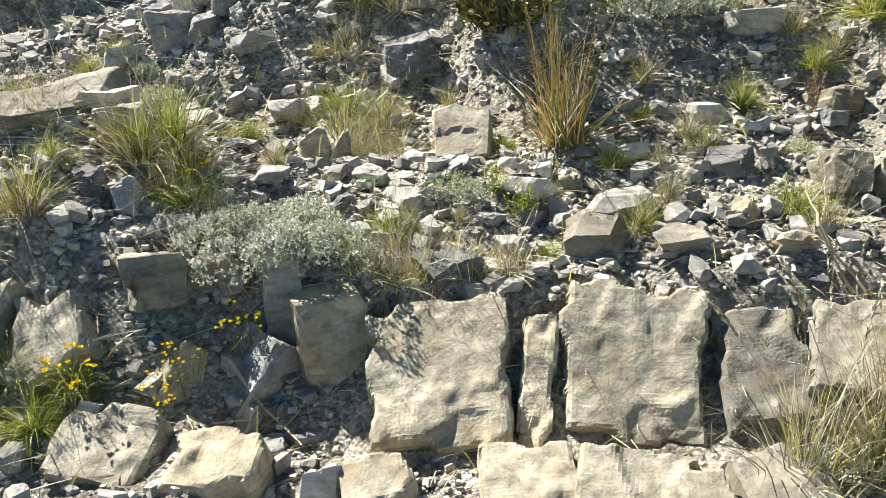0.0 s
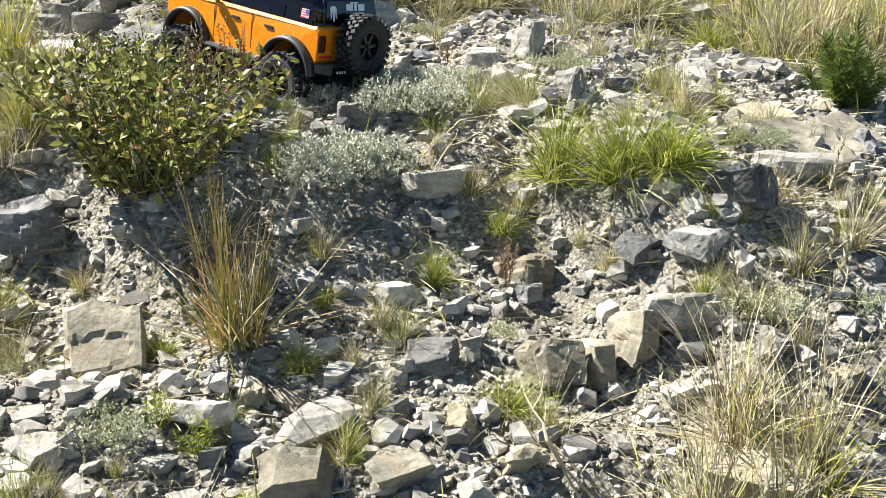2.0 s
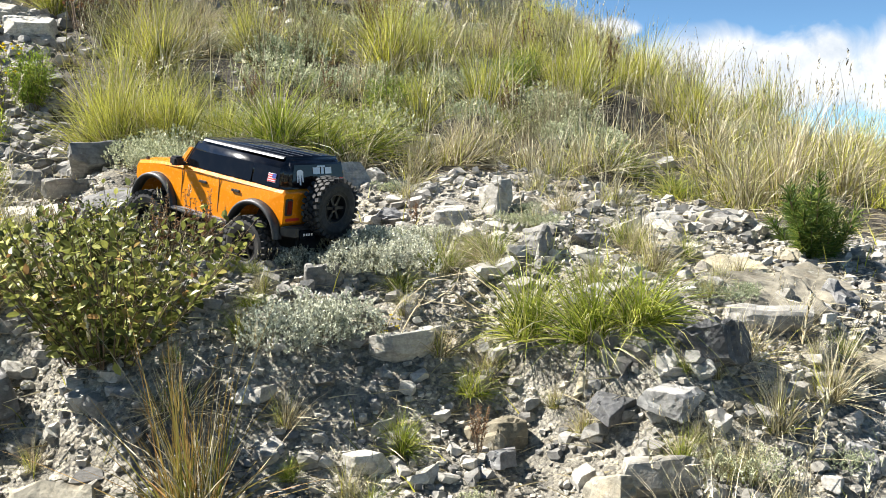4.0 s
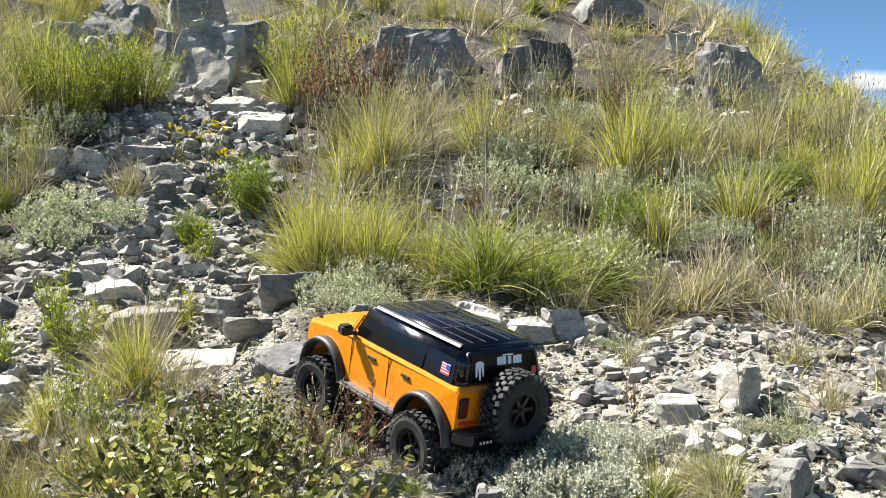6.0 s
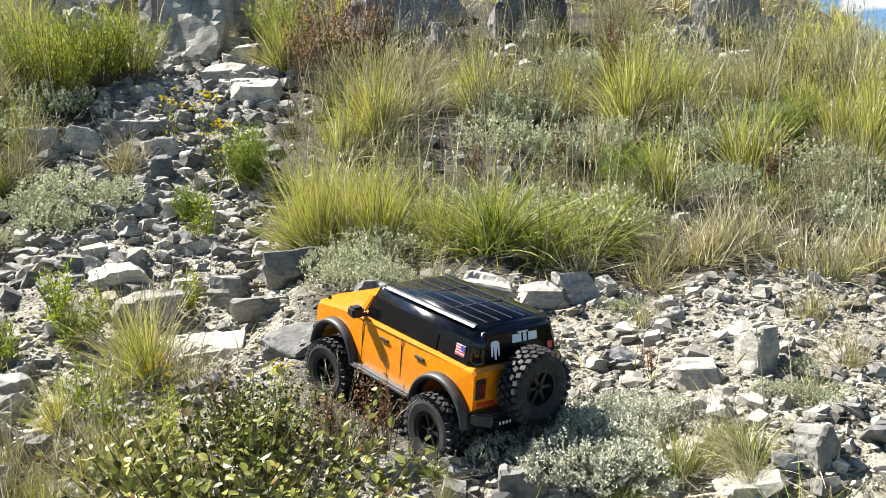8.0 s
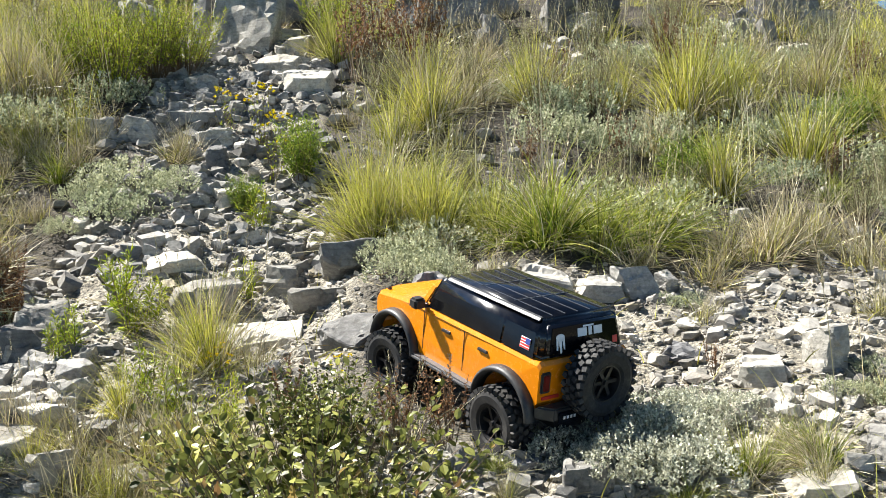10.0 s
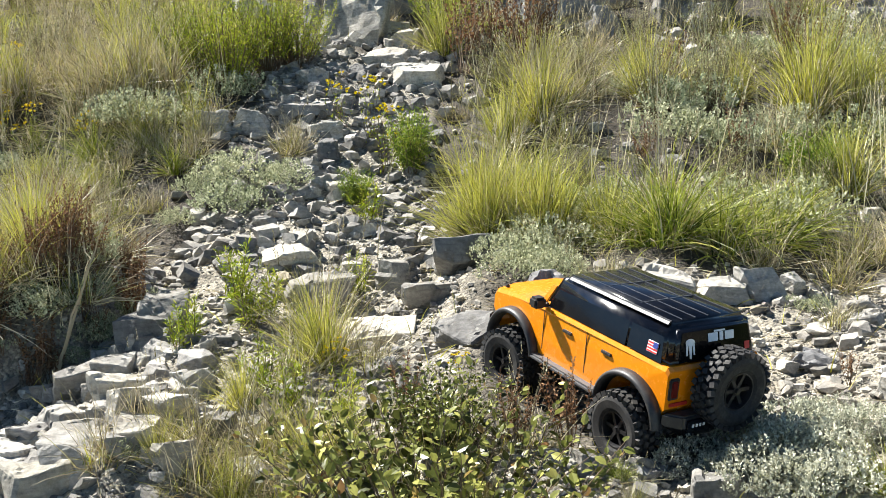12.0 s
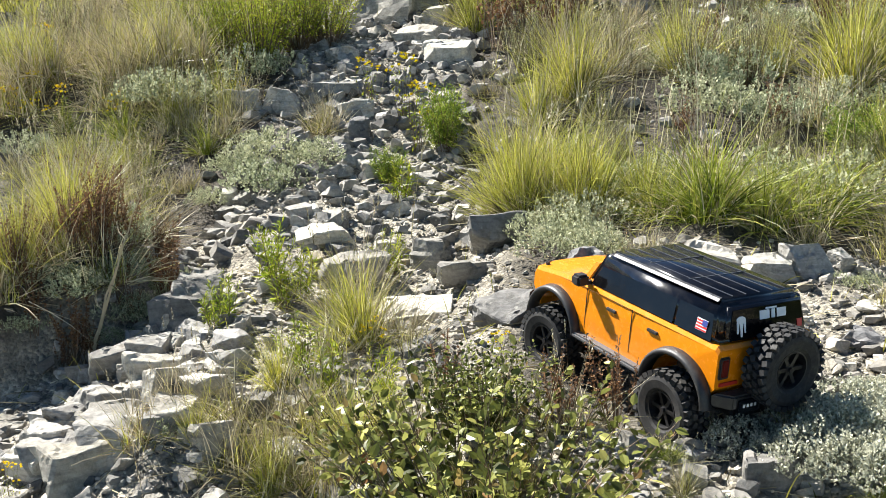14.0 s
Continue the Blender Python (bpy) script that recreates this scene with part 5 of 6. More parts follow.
GREEN_TUFTS_B = (
    (1.45, 2.65, 0.14), (-0.1, 2.72, 0.14), (0.05, 2.75, 0.13), (-0.38, 1.66, 0.12), (-0.28, 1.62, 0.1), (-0.12, 1.98, 0.13), (-0.02, 2.0, 0.12), (0.02, 1.6, 0.09),
    (0.75, 1.3, 0.16), (0.85, 1.38, 0.16), (1.2, 1.8, 0.12), (0.7, 1.62, 0.1), (0.2, 2.3, 0.16), (-0.15, 2.3, 0.14), (0.3, 2.05, 0.12), (-0.6, 1.75, 0.12),
    (-0.75, 1.95, 0.14),
)
for x, y, h in GREEN_TUFTS_A + GREEN_TUFTS_B:
    set_plant("grass_tuft", rng.choice(TANGLE), x, y, h, rng.uniform(0, 360), "flattened tangle of dry straw grass", "grass tuft", "grass tufts")
for x, y, h in ((0.83, 2.27, 0.13), (0.93, 2.24, 0.12), (0.42, 3.4, 0.3), (0.26, 3.52, 0.32), (1.28, 3.68, 0.26), (0.47, 4.3, 0.34), (0.85, 4.45, 0.3), (1.36, 4.3, 0.36), (1.6, 3.85, 0.34), (-0.04, 2.8, 0.2), (-0.13, 2.06, 0.17), (-0.06, 2.1, 0.14), (-0.42, 1.7, 0.17), (-0.34, 1.7, 0.15), (0.0, 2.45, 0.16), (-0.81, 3.21, 0.24), (-0.16, 2.62, 0.12), (-0.26, 2.45, 0.1)):
    set_plant("grass_tuft", rng.choice(FINE if y > 2.3 else LOW), x, y, h, rng.uniform(0, 360), FINE_LABEL if y > 2.3 else "drooping tuft of mixed green and dead grass", "grass tuft", "grass tufts")
for x, y, w in ((0.37, 3.07, 0.24), (0.44, 3.12, 0.2), (0.74, 2.3, 0.24), (-0.46, 3.84, 0.34), (-0.35, 3.98, 0.24), (0.9, 4.08, 0.4), (1.1, 4.0, 0.34), (1.54, 4.08, 0.4), (1.7, 4.15, 0.34), (-0.57, 3.21, 0.2), (-0.06, 1.56, 0.14)):
    set_plant("sage_cushion", rng.choice(DENSE_CUSHION if y < 2.6 and w > 0.15 else CUSHION), x, y, w * (1.12 if y < 2.6 else 1), rng.uniform(0, 360), SAGE_LABEL, "sage plant", "sage cushions")

cover("outer_dry_grass", THIN(BLADE_DRY, 777, 50, 0.022, 2), 420, (-5.5, 6.5, -4.0, 4.2), 0.14, 0.3, 47, BLADE_DRY, "dry straw grass on the slope round the stones", skirt)
cover("outer_green_grass", THIN(BLADE_FINE, 779, 50, 0.022, 2), 300, (-5.5, 6.5, -4.0, 4.2), 0.12, 0.26, 48, BLADE_FINE, "yellow-green grass on the slope round the stones", skirt)

# small growth between the stones of the lower slope and on the dark bank of the gully
for i in range(110):
    x, y = rng.uniform(-0.85, 1.4), rng.uniform(1.54, 2.5)
    k = rng.random()
    if k < 0.5:
        set_plant("grass_tuft", rng.choice(DRY), x, y, rng.uniform(0.04, 0.1), rng.uniform(0, 360), DRY_LABEL, "grass tuft", "grass tufts")
    elif k < 0.8:
        set_plant("grass_tuft", rng.choice(LOW + GREEN), x, y, rng.uniform(0.04, 0.1), rng.uniform(0, 360), "small green grass tuft between stones", "grass tuft", "grass tufts")
    else:
        set_plant("sage_cushion", rng.choice(CUSHION), x, y, rng.uniform(0.05, 0.13), rng.uniform(0, 360), SAGE_LABEL, "sage plant", "sage cushions")
for i in range(12):
    y = rng.uniform(2.9, 3.7)
    x = float(bank_foot(-0.8, y)) - rng.uniform(0.0, 0.1)
    set_plant("sage_cushion", rng.choice(CUSHION), x, y, rng.uniform(0.1, 0.19), rng.uniform(0, 360), "grey sage cushion on the shaded bank", "sage plant", "sage cushions")
for i in range(14):
    y = rng.uniform(2.95, 3.7)
    set_plant("grass_tuft", rng.choice(TANGLE), float(bank_foot(-0.8, y)) - rng.uniform(0.1, 0.34), y, rng.uniform(0.12, 0.22), rng.uniform(0, 360), "dark tangle of dead grass on the bank", "grass tuft", "grass tufts")


# straw grass, sage and litter over the bank's upper half
for i in range(34):
    x, y = rng.uniform(-1.4, -0.68), rng.uniform(3.92, 4.5)
    if x > -0.62 - 0.35 * (4.5 - y) + 0.12:
        x -= 0.2
    set_plant("grass_tuft", rng.choice((TANGLE, TANGLE, FINE, LOW)[i % 4]), x, y, rng.uniform(0.12, 0.2), rng.uniform(0, 360), "half-dry grass tuft matted with straw", "grass tuft", "grass tufts")

# pale broken rocks piled on the gully's floor
for i in range(46):
    u, v = rng.random(), rng.random()
    x, y = -0.75 + 0.5 * u, 2.42 + 0.5 * v + 0.1 * (1 - u)
    w = rng.uniform(0.035, 0.078) * (1.0 if i % 3 else 1.3)
    kind = i % 5
    rock(x, y, w, w * rng.uniform(0.6, 0.9), w * rng.uniform(0.45, 0.7), (ROCK_PALE, ROCK_GREY, ROCK_PALE, ROCK_PALE, ROCK_GREY)[kind], ("pale", "grey", "pale", "pale", "grey")[kind] + " broken rock in the gully's rubble", 900 + i, rng.uniform(0, 360), rng.uniform(-22, 12), rng.uniform(-16, 16), 0.38)

# the leafy bush below the terrace, and its neighbour
BUSH = [shrub_mesh("leafy_bush", 800 + i, 100, 0.31, 0.27, 0.024, 0.0165, 26, [STEM, LEAF_BUSH], 0.7, 0.04, 0, 0.0016, False) for i in range(2)]
set_plant("leafy_bush", BUSH[0], 0.2, 2.2, 0.96, 0, "dark green leafy bush with twiggy stems", "bush", "bushes")
set_plant("leafy_bush", BUSH[1], 0.2, 2.4, 0.48, 70, "dark green leafy bush below the terrace", "bush", "bushes")
for x, y, h in ((-0.12, 2.44, 0.16), (-0.04, 2.4, 0.15), (-0.1, 2.52, 0.16), (0.04, 2.5, 0.14), (-0.2, 2.42, 0.14), (0.1, 2.44, 0.13)):
    set_plant("grass_tuft", rng.choice(TANGLE), x, y, h, rng.uniform(0, 360), "flattened tangle of dry straw grass", "grass tuft", "grass tufts")

WISPY = [shrub_mesh("grey_sage_bush", 860 + i, 64, 1.0, 0.45, 0.038, 0.011, 56, [STEM, WISP], 0.8, 0.15, 0, 0.004) for i in range(3)]
for x, y, h in ((0.85, 4.3, 0.26), (1.05, 4.35, 0.28), (1.2, 4.5, 0.24), (1.75, 3.62, 0.2), (1.9, 3.75, 0.22), (1.6, 3.5, 0.18), (0.6, 4.6, 0.26), (0.5, 4.3, 0.22), 
                (2.1, 4.8, 0.3), (1.75, 4.4, 0.26), (2.3, 4.6, 0.3), (2.5, 4.9, 0.3), (0.9, 4.95, 0.3), (1.2, 5.1, 0.3), (0.3, 4.6, 0.24), (1.55, 5.2, 0.3), (0.55, 3.75, 0.18), (0.95, 3.7, 0.2), (1.15, 3.6, 0.18), (2.8, 4.3, 0.3), (1.7, 5.6, 0.34), (2.9, 5.2, 0.34), (-1.6, 5.0, 0.3), (-1.2, 5.3, 0.3)):
    set_plant("grey_sage_bush", rng.choice(WISPY), x, y, h, rng.uniform(0, 360), "upright wispy grey-green sage bush", "bush", "sage bushes")
HERB = [shrub_mesh("green_herb", 820 + i, 9, 1.0, 0.4, 0.2, 0.032, 34, [STEM, LEAF_BRIGHT], 0.8, 0.1, 0, 0.008) for i in range(3)]
SHRUB = [shrub_mesh("green_shrub", 830 + i, 80, 1.0, 0.55, 0.066, 0.014, 58, [STEM, LEAF_BRIGHT], 0.7, 0.2, 0, 0.006) for i in range(2)]
FLOWER = [shrub_mesh("yellow_flower", 840 + i, 9, 0.16, 0.05, 0.016, 0.005, 9, [STEM, LEAF_BRIGHT, PETAL], 0.9, 0.1, 0.9, 0.001) for i in range(3)]
DOCK = [shrub_mesh("withered_plant", 850 + i, 14, 1.0, 0.3, 0.06, 0.035, 34, [STEM, LEAF_RUST], 0.9, 0.35, 0, 0.008) for i in range(2)]
for i in range(26):  # withered growth all over the bank's steep face
    y = rng.uniform(2.86, 3.16)
    x = float(bank_foot(-0.8, y)) - rng.uniform(-0.03, 0.2)
    if i % 3 == 2:
        set_plant("sage_cushion", rng.choice(CUSHION), x, y, rng.uniform(0.1, 0.16), rng.uniform(0, 360), "grey sage cushion on the shaded bank", "sage plant", "sage cushions")
    else:
        set_plant("withered_plant", rng.choice(DOCK), x, y, rng.uniform(0.1, 0.19), rng.uniform(0, 360), "withered reddish-brown leafy stalks on the bank", "dry plant", "withered stalks")
for x, y, h in ((0.02, 1.525, 0.1), (0.07, 1.53, 0.12), (0.14, 1.545, 0.1), (-0.03, 1.535, 0.09), (0.2, 1.55, 0.09)):
    set_plant("grass_tuft", rng.choice(TANGLE), x, y, h, rng.uniform(0, 360), "dead straw drooping over the outcrop's edge", "grass tuft", "grass tufts")
for x, y, h in ((-0.29, 3.1, 0.17), (-0.25, 3.02, 0.15), (-0.07, 3.72, 0.14), (-0.01, 4.21, 0.15), (-0.36, 2.89, 0.1), (-0.34, 2.93, 0.11), (0.22, 1.68, 0.07), (0.18, 1.72, 0.06), (-0.1, 2.88, 0.12), (-0.14, 2.66, 0.12), (-0.08, 2.6, 0.12), (0.02, 2.58, 0.11), (-0.22, 3.06, 0.14), (-0.05, 3.3, 0.12), (0.05, 2.52, 0.09)):
    set_plant("green_herb", rng.choice(HERB), x, y, h, rng.uniform(0, 360), "bright green narrow-leaved herb", "herb", "green herbs")
for x, y, h in ((-0.74, 4.78, 0.38), (-0.88, 4.86, 0.36), (-0.52, 5.05, 0.34), (-0.62, 4.95, 0.36), (0.1, 5.3, 0.36)):
    set_plant("green_shrub", rng.choice(SHRUB), x, y, h, rng.uniform(0, 360), "bright green feathery shrub on the slope", "shrub", "green shrubs")
for x, y, h in ((-0.36, 1.72, 0.5), (-0.3, 1.33, 0.5), (-0.31, 1.66, 0.5), (-0.20, 1.44, 0.7), (-0.27, 1.38, 0.6), (-0.42, 1.32, 0.7), (-1.5, 4.45, 0.9), (-1.54, 4.38, 0.9), (-1.34, 4.33, 1.0), (-1.12, 4.3, 0.9), (-1.42, 4.3, 1.0), (-1.62, 4.85, 1.0), (-0.74, 4.5, 0.5), (-1.06, 3.66, 0.66), (-0.11, 4.3, 1.4), (-0.05, 4.1, 1.3),
                (-0.01, 2.72, 0.5), (0.66, 2.09, 0.4), (-0.25, 4.45, 1.2), (0.22, 2.62, 0.5), (-0.54, 2.39, 0.5)):
    set_plant("yellow_flower", rng.choice(FLOWER), x, y, h, rng.uniform(0, 360), "thin-stemmed plant with small yellow flower heads", "flower", "yellow flowers")
for i in range(60):
    y = rng.uniform(2.85, 3.8)
    x = float(bank_foot(-0.8, y)) - rng.uniform(-0.02, 0.22)
    set_plant("withered_plant", rng.choice(DOCK), x, y, rng.uniform(0.06, 0.13), rng.uniform(0, 360), "withered reddish-brown leafy stalks", "dry plant", "withered stalks")
for x, y, h in ((0.3, 4.95, 0.42), (1.05, 3.95, 0.2), (1.5, 4.6, 0.28), (0.75, 3.9, 0.18), (1.65, 3.75, 0.2), (2.1, 4.5, 0.26), (2.4, 4.3, 0.28), (0.95, 4.6, 0.24), (0.4, 4.85, 0.4), (0.5, 5.0, 0.42), (0.2, 4.8, 0.36), (1.45, 4.85, 0.3), (1.5, 4.75, 0.26), (-0.66, 3.06, 0.2), (-0.63, 3.31, 0.2), (0.4, 2.4, 0.16), (0.32, 2.38, 0.14), (0.14, 2.5, 0.14), (0.9, 2.62, 0.07), (0.75, 1.9, 0.09)):
    set_plant("withered_plant", rng.choice(DOCK), x, y, h, rng.uniform(0, 360), "withered reddish-brown leafy stalks", "dry plant", "withered stalks")


def pine_mesh():
    r = random.Random(870)
    V, F, V2, F2 = [], [], [], []
    for i in range(26):
        a = r.uniform(0, math.tau)
        spread_here = r.uniform(0.1, 0.58)
        tip = Vector((math.cos(a) * spread_here, math.sin(a) * spread_here, r.uniform(0.3, 0.8) * (1.1 - 0.5 * spread_here)))
        pts = [Vector((0, 0, -0.05)).lerp(tip, k / 4) + Vector((0, 0, -0.1 * math.sin(k / 4 * math.pi))) for k in range(5)]
        twig(V, F, pts, 0.022, 0.008)
        for k in range(190):
            t = 0.3 + 0.68 * r.random()
            p = Vector((0, 0, -0.05)).lerp(tip, t) + Vector((0, 0, -0.1 * math.sin(min(t, 1) * math.pi)))
            d = (tip.normalized() * 0.9 + ball_dir(r, -0.6)).normalized()
            s = d.cross(ball_dir(r, -1)).normalized() * 0.007
            b = len(V2)
            e = p + d * r.uniform(0.13, 0.2)
            V2.extend((tuple(p - s), tuple(p + s), tuple(e)))
            F2.append((b, b + 1, b + 2))
    return [mesh_of("trunk", V, F, STEM), mesh_of("needle_foliage", V2, F2, NEEDLE)]


set_plant("pine_seedling", pine_mesh(), 1.71, 2.23, 0.23, 0, "small dark green pine seedling", "tree")


def litter(name, how_many, lo, hi, flat, mat, label, seed, where, category):
    """Single blades strewn over the ground, as one object: flat ones are fallen straw, the others stand."""
    r = random.Random(seed)
    nr = np.random.default_rng(seed)
    xs, ys = nr.uniform(-1.6, 3.2, how_many * 6), np.where(nr.random(how_many * 6) < 0.5, nr.uniform(1.2, 3.4, how_many * 6), nr.uniform(1.2, 6.4, how_many * 6))
    keep = nr.random(len(xs)) < where(xs, ys)
    xs, ys = xs[keep][:how_many], ys[keep][:how_many]
    zs = height(xs, ys)
    V, F, U = [], [], []
    for x, y, z in zip(xs, ys, zs):
        a = r.uniform(0, math.tau)
        aim = Vector((math.cos(a), math.sin(a), r.uniform(0.02, 0.3) if flat else r.uniform(0.8, 3))).normalized()
        blade(V, F, U, (x, y, z + 0.004), aim, r.uniform(lo, hi), r.uniform(0.0014, 0.0028), r.uniform(0.05, 0.3) if flat else r.uniform(0.2, 0.9), 3, r)
    ob = new(name, mesh_of(name, V, F, mat, False, U))
    return tagged(ob, label, category, kind="stuff")


litter("straw_litter", 12000, 0.03, 0.1, True, BLADE_DRY, "fallen dry straw strewn over the stony ground", 31, lambda x, y: 1 - 0.75 * np.clip(scree(x, y), 0, 1) * ramp(2.2, 2.4, y), "straw")
litter("sparse_grass", 3500, 0.03, 0.085, False, BLADE_FINE, "sparse thin grass between the tufts", 32, lambda x, y: np.clip(0.12 + 0.5 * ramp(3.1, 3.5, y) * (1 - scree(x, y)) + 0.25 * ramp(1.5, 2.0, x), 0, 1), "grass")


def stalk_bm_free(seed, tall, lean):
    """One long dry grass stalk with a seed head."""
    r = random.Random(seed)
    V, F, U = [], [], []
    blade(V, F, U, (0, 0, -0.02), Vector((lean, 0.05, 1)).normalized(), tall, 0.0022, 0.25, 12, r, Vector((0, 1, 0)))
    spine = [(Vector(V[2 * i]) + Vector(V[2 * i + 1])) / 2 for i in range(13)]
    head = [], [], []
    for k in range(46):
        t = 9.0 + 3.0 * k / 46
        p = spine[int(t)].lerp(spine[min(12, int(t) + 1)], t % 1)
        along = (spine[min(12, int(t) + 1)] - spine[int(t) - 1]).normalized()
        blade(*head, p, (along + ball_dir(r, -1) * 0.5).normalized(), 0.012, 0.0026, 0.05, 1, r)
    return [mesh_of("stalk", V, F, BLADE_DRY, False, U), mesh_of("seed_head", head[0], head[1], BLADE_DRY, False, head[2])]


for i, (x, y, h, lean, turn) in enumerate(((0.62, 1.28, 0.34, -0.5, 10), (0.66, 1.32, 0.3, -0.3, -20), (0.60, 1.24, 0.3, 0.2, 30), (0.75, 1.34, 0.4, 0.1, 0), (0.82, 1.36, 0.4, 0.2, 20), (0.88, 1.4, 0.42, 0.0, 60),
                                           (0.95, 1.45, 0.36, 0.25, 0), (1.1, 1.6, 0.3, 0.2, 10), (-0.5, 1.9, 0.26, 0.1, 0), (-0.62, 1.9, 0.28, -0.1, 50), (1.0, 2.35, 0.3, -0.05, 0), (1.07, 2.4, 0.34, 0.05, 90), (-0.02, 3.5, 0.3, 0.1, 0))):
    set_plant("grass_stalk", stalk_bm_free(900 + i, h, lean), x, y, 1.0, turn, "single tall dry grass stalk with seed head", "grass stalk", "grass stalks")


def dry_branch(places):
    """A thin dead branch over the stones, with two side twigs."""
    pts = [Vector((x, y, float(height(x, y)) + up + 0.006)) for x, y, up in places]
    foot = pts[0].copy()
    pts = [p - foot for p in pts]
    fine = []
    for a, b in zip(pts, pts[1:]):
        fine += [a.lerp(b, k / 4) + 0.012 * noise.noise_vector((a.lerp(b, k / 4) + foot) * 14.0) for k in range(4)]
    fine.append(pts[-1])
    V, F = [], []
    twig(V, F, fine, 0.0036, 0.0012)
    for k in (len(fine) // 3, 2 * len(fine) // 3):
        a = fine[k]
        off = Vector((0.03 * (-1) ** k, 0.02, 0.025))
        twig(V, F, [a, a + off * 0.6, a + off + Vector((0, 0.01, 0.01))], 0.0013, 0.0007)
    ob = new("dry_branch", mesh_of("dry_branch", V, F, STRAW))
    ob.matrix_basis = Matrix.Translation(foot)
    return tagged(ob, "thin bleached dead branch lying over stones", "branch", "dead branches")


for places in (((-0.66, 2.93, 0.0), (-0.63, 2.94, 0.07), (-0.58, 2.94, 0.17), (-0.56, 2.96, 0.23), (-0.52, 2.97, 0.32)),
               ((0.89, 2.13, 0.00), (0.85, 2.18, 0.03), (0.77, 2.17, 0.04), (0.70, 2.13, 0.03), (0.64, 2.09, 0.01)),
               ((0.86, 2.11, 0.01), (0.80, 2.14, 0.03), (0.72, 2.11, 0.03), (0.66, 2.07, 0.01)),
               ((-0.22, 1.42, 0.02), (-0.17, 1.39, 0.02), (-0.13, 1.36, 0.02), (-0.10, 1.33, 0.01)),
               ((-0.02, 1.49, 0.00), (-0.01, 1.46, 0.01), (0.02, 1.47, 0.03), (0.06, 1.45, 0.02)),
               ((0.72, 1.50, 0.01), (0.66, 1.54, 0.05), (0.67, 1.65, 0.06))):
    dry_branch(places)


# ---------------------------------------------------------------- the toy truck
PAINT = plain_material("orange_paint", (0.82, 0.255, 0.006), 0.24, 0, 0.6, 0.06, 90)
BLACK = plain_material("black_shell", (0.004, 0.005, 0.009), 0.16, 0, 0.35, 0.06, 70)
BLACK.node_tree.nodes["Principled BSDF"].inputs["Specular IOR Level"].default_value = 0.4
GLASS = plain_material("tinted_window", (0.004, 0.004, 0.005), 0.07, 0, 0.0, 0.02, 60)
GLASS.node_tree.nodes["Principled BSDF"].inputs["Specular IOR Level"].default_value = 0.3
TRIM = plain_material("black_plastic", (0.022, 0.022, 0.024), 0.5, 0, 0, 0.16, 120)
RUBBER = plain_material("dusty_rubber", (0.014, 0.014, 0.015), 0.75, 0, 0, 0.16, 150)
RIM = plain_material("black_rim", (0.012, 0.012, 0.014), 0.45, 0.1, 0, 0.06, 120)
WHITE = plain_material("white_decal", (0.8, 0.8, 0.8), 0.5)
RED = plain_material("red_decal", (0.6, 0.03, 0.025), 0.4)
BLUE = plain_material("blue_decal", (0.03, 0.05, 0.25), 0.5)
LAMP_RED = plain_material("tail_lamp", (0.16, 0.02, 0.015), 0.2, 0, 0.6)
STEEL = plain_material("scuffed_grey", (0.11, 0.11, 0.115), 0.45, 0.2, 0, 0.2)

truck = new("toy_truck")
truck.empty_display_size = 0.1
tagged(truck, "orange radio-controlled toy off-roader with a black roof on stony ground", "toy car")


def box_bm(x0, x1, y0, y1, z0, z1, bev=0.0, segs=2):
    bm = bmesh.new()
    bmesh.ops.create_cube(bm, size=1, matrix=Matrix.Translation(((x0 + x1) / 2, (y0 + y1) / 2, (z0 + z1) / 2)) @ Matrix.Diagonal((x1 - x0, y1 - y0, z1 - z0, 1)))
    if bev:
        bmesh.ops.bevel(bm, geom=bm.edges[:], offset=bev, segments=segs, affect="EDGES")
    return bm


def hull_bm(points, bev=0.0, segs=3):
    bm = bmesh.new()
    for p in points:
        bm.verts.new(p)
    bmesh.ops.convex_hull(bm, input=bm.verts)
    bmesh.ops.dissolve_limit(bm, angle_limit=radians(2), verts=bm.verts, edges=bm.edges)
    if bev:
        bmesh.ops.bevel(bm, geom=bm.edges[:], offset=bev, segments=segs, affect="EDGES")
    return bm


def body_profile():
    arch = lambda cx, r, a0, a1: [(cx + r * math.cos(radians(a)), 0.074 + r * math.sin(radians(a))) for a in np.linspace(a0, a1, 15)]
    p = [(-0.228, 0.112)] + arch(-0.156, 0.066, 158, 12) + arch(0.158, 0.066, 168, 18)
    return p + [(0.236, 0.112), (0.247, 0.125), (0.247, 0.152), (0.24, 0.161), (0.16, 0.171), (0.084, 0.176), (-0.02, 0.176), (-0.222, 0.176), (-0.228, 0.17)]


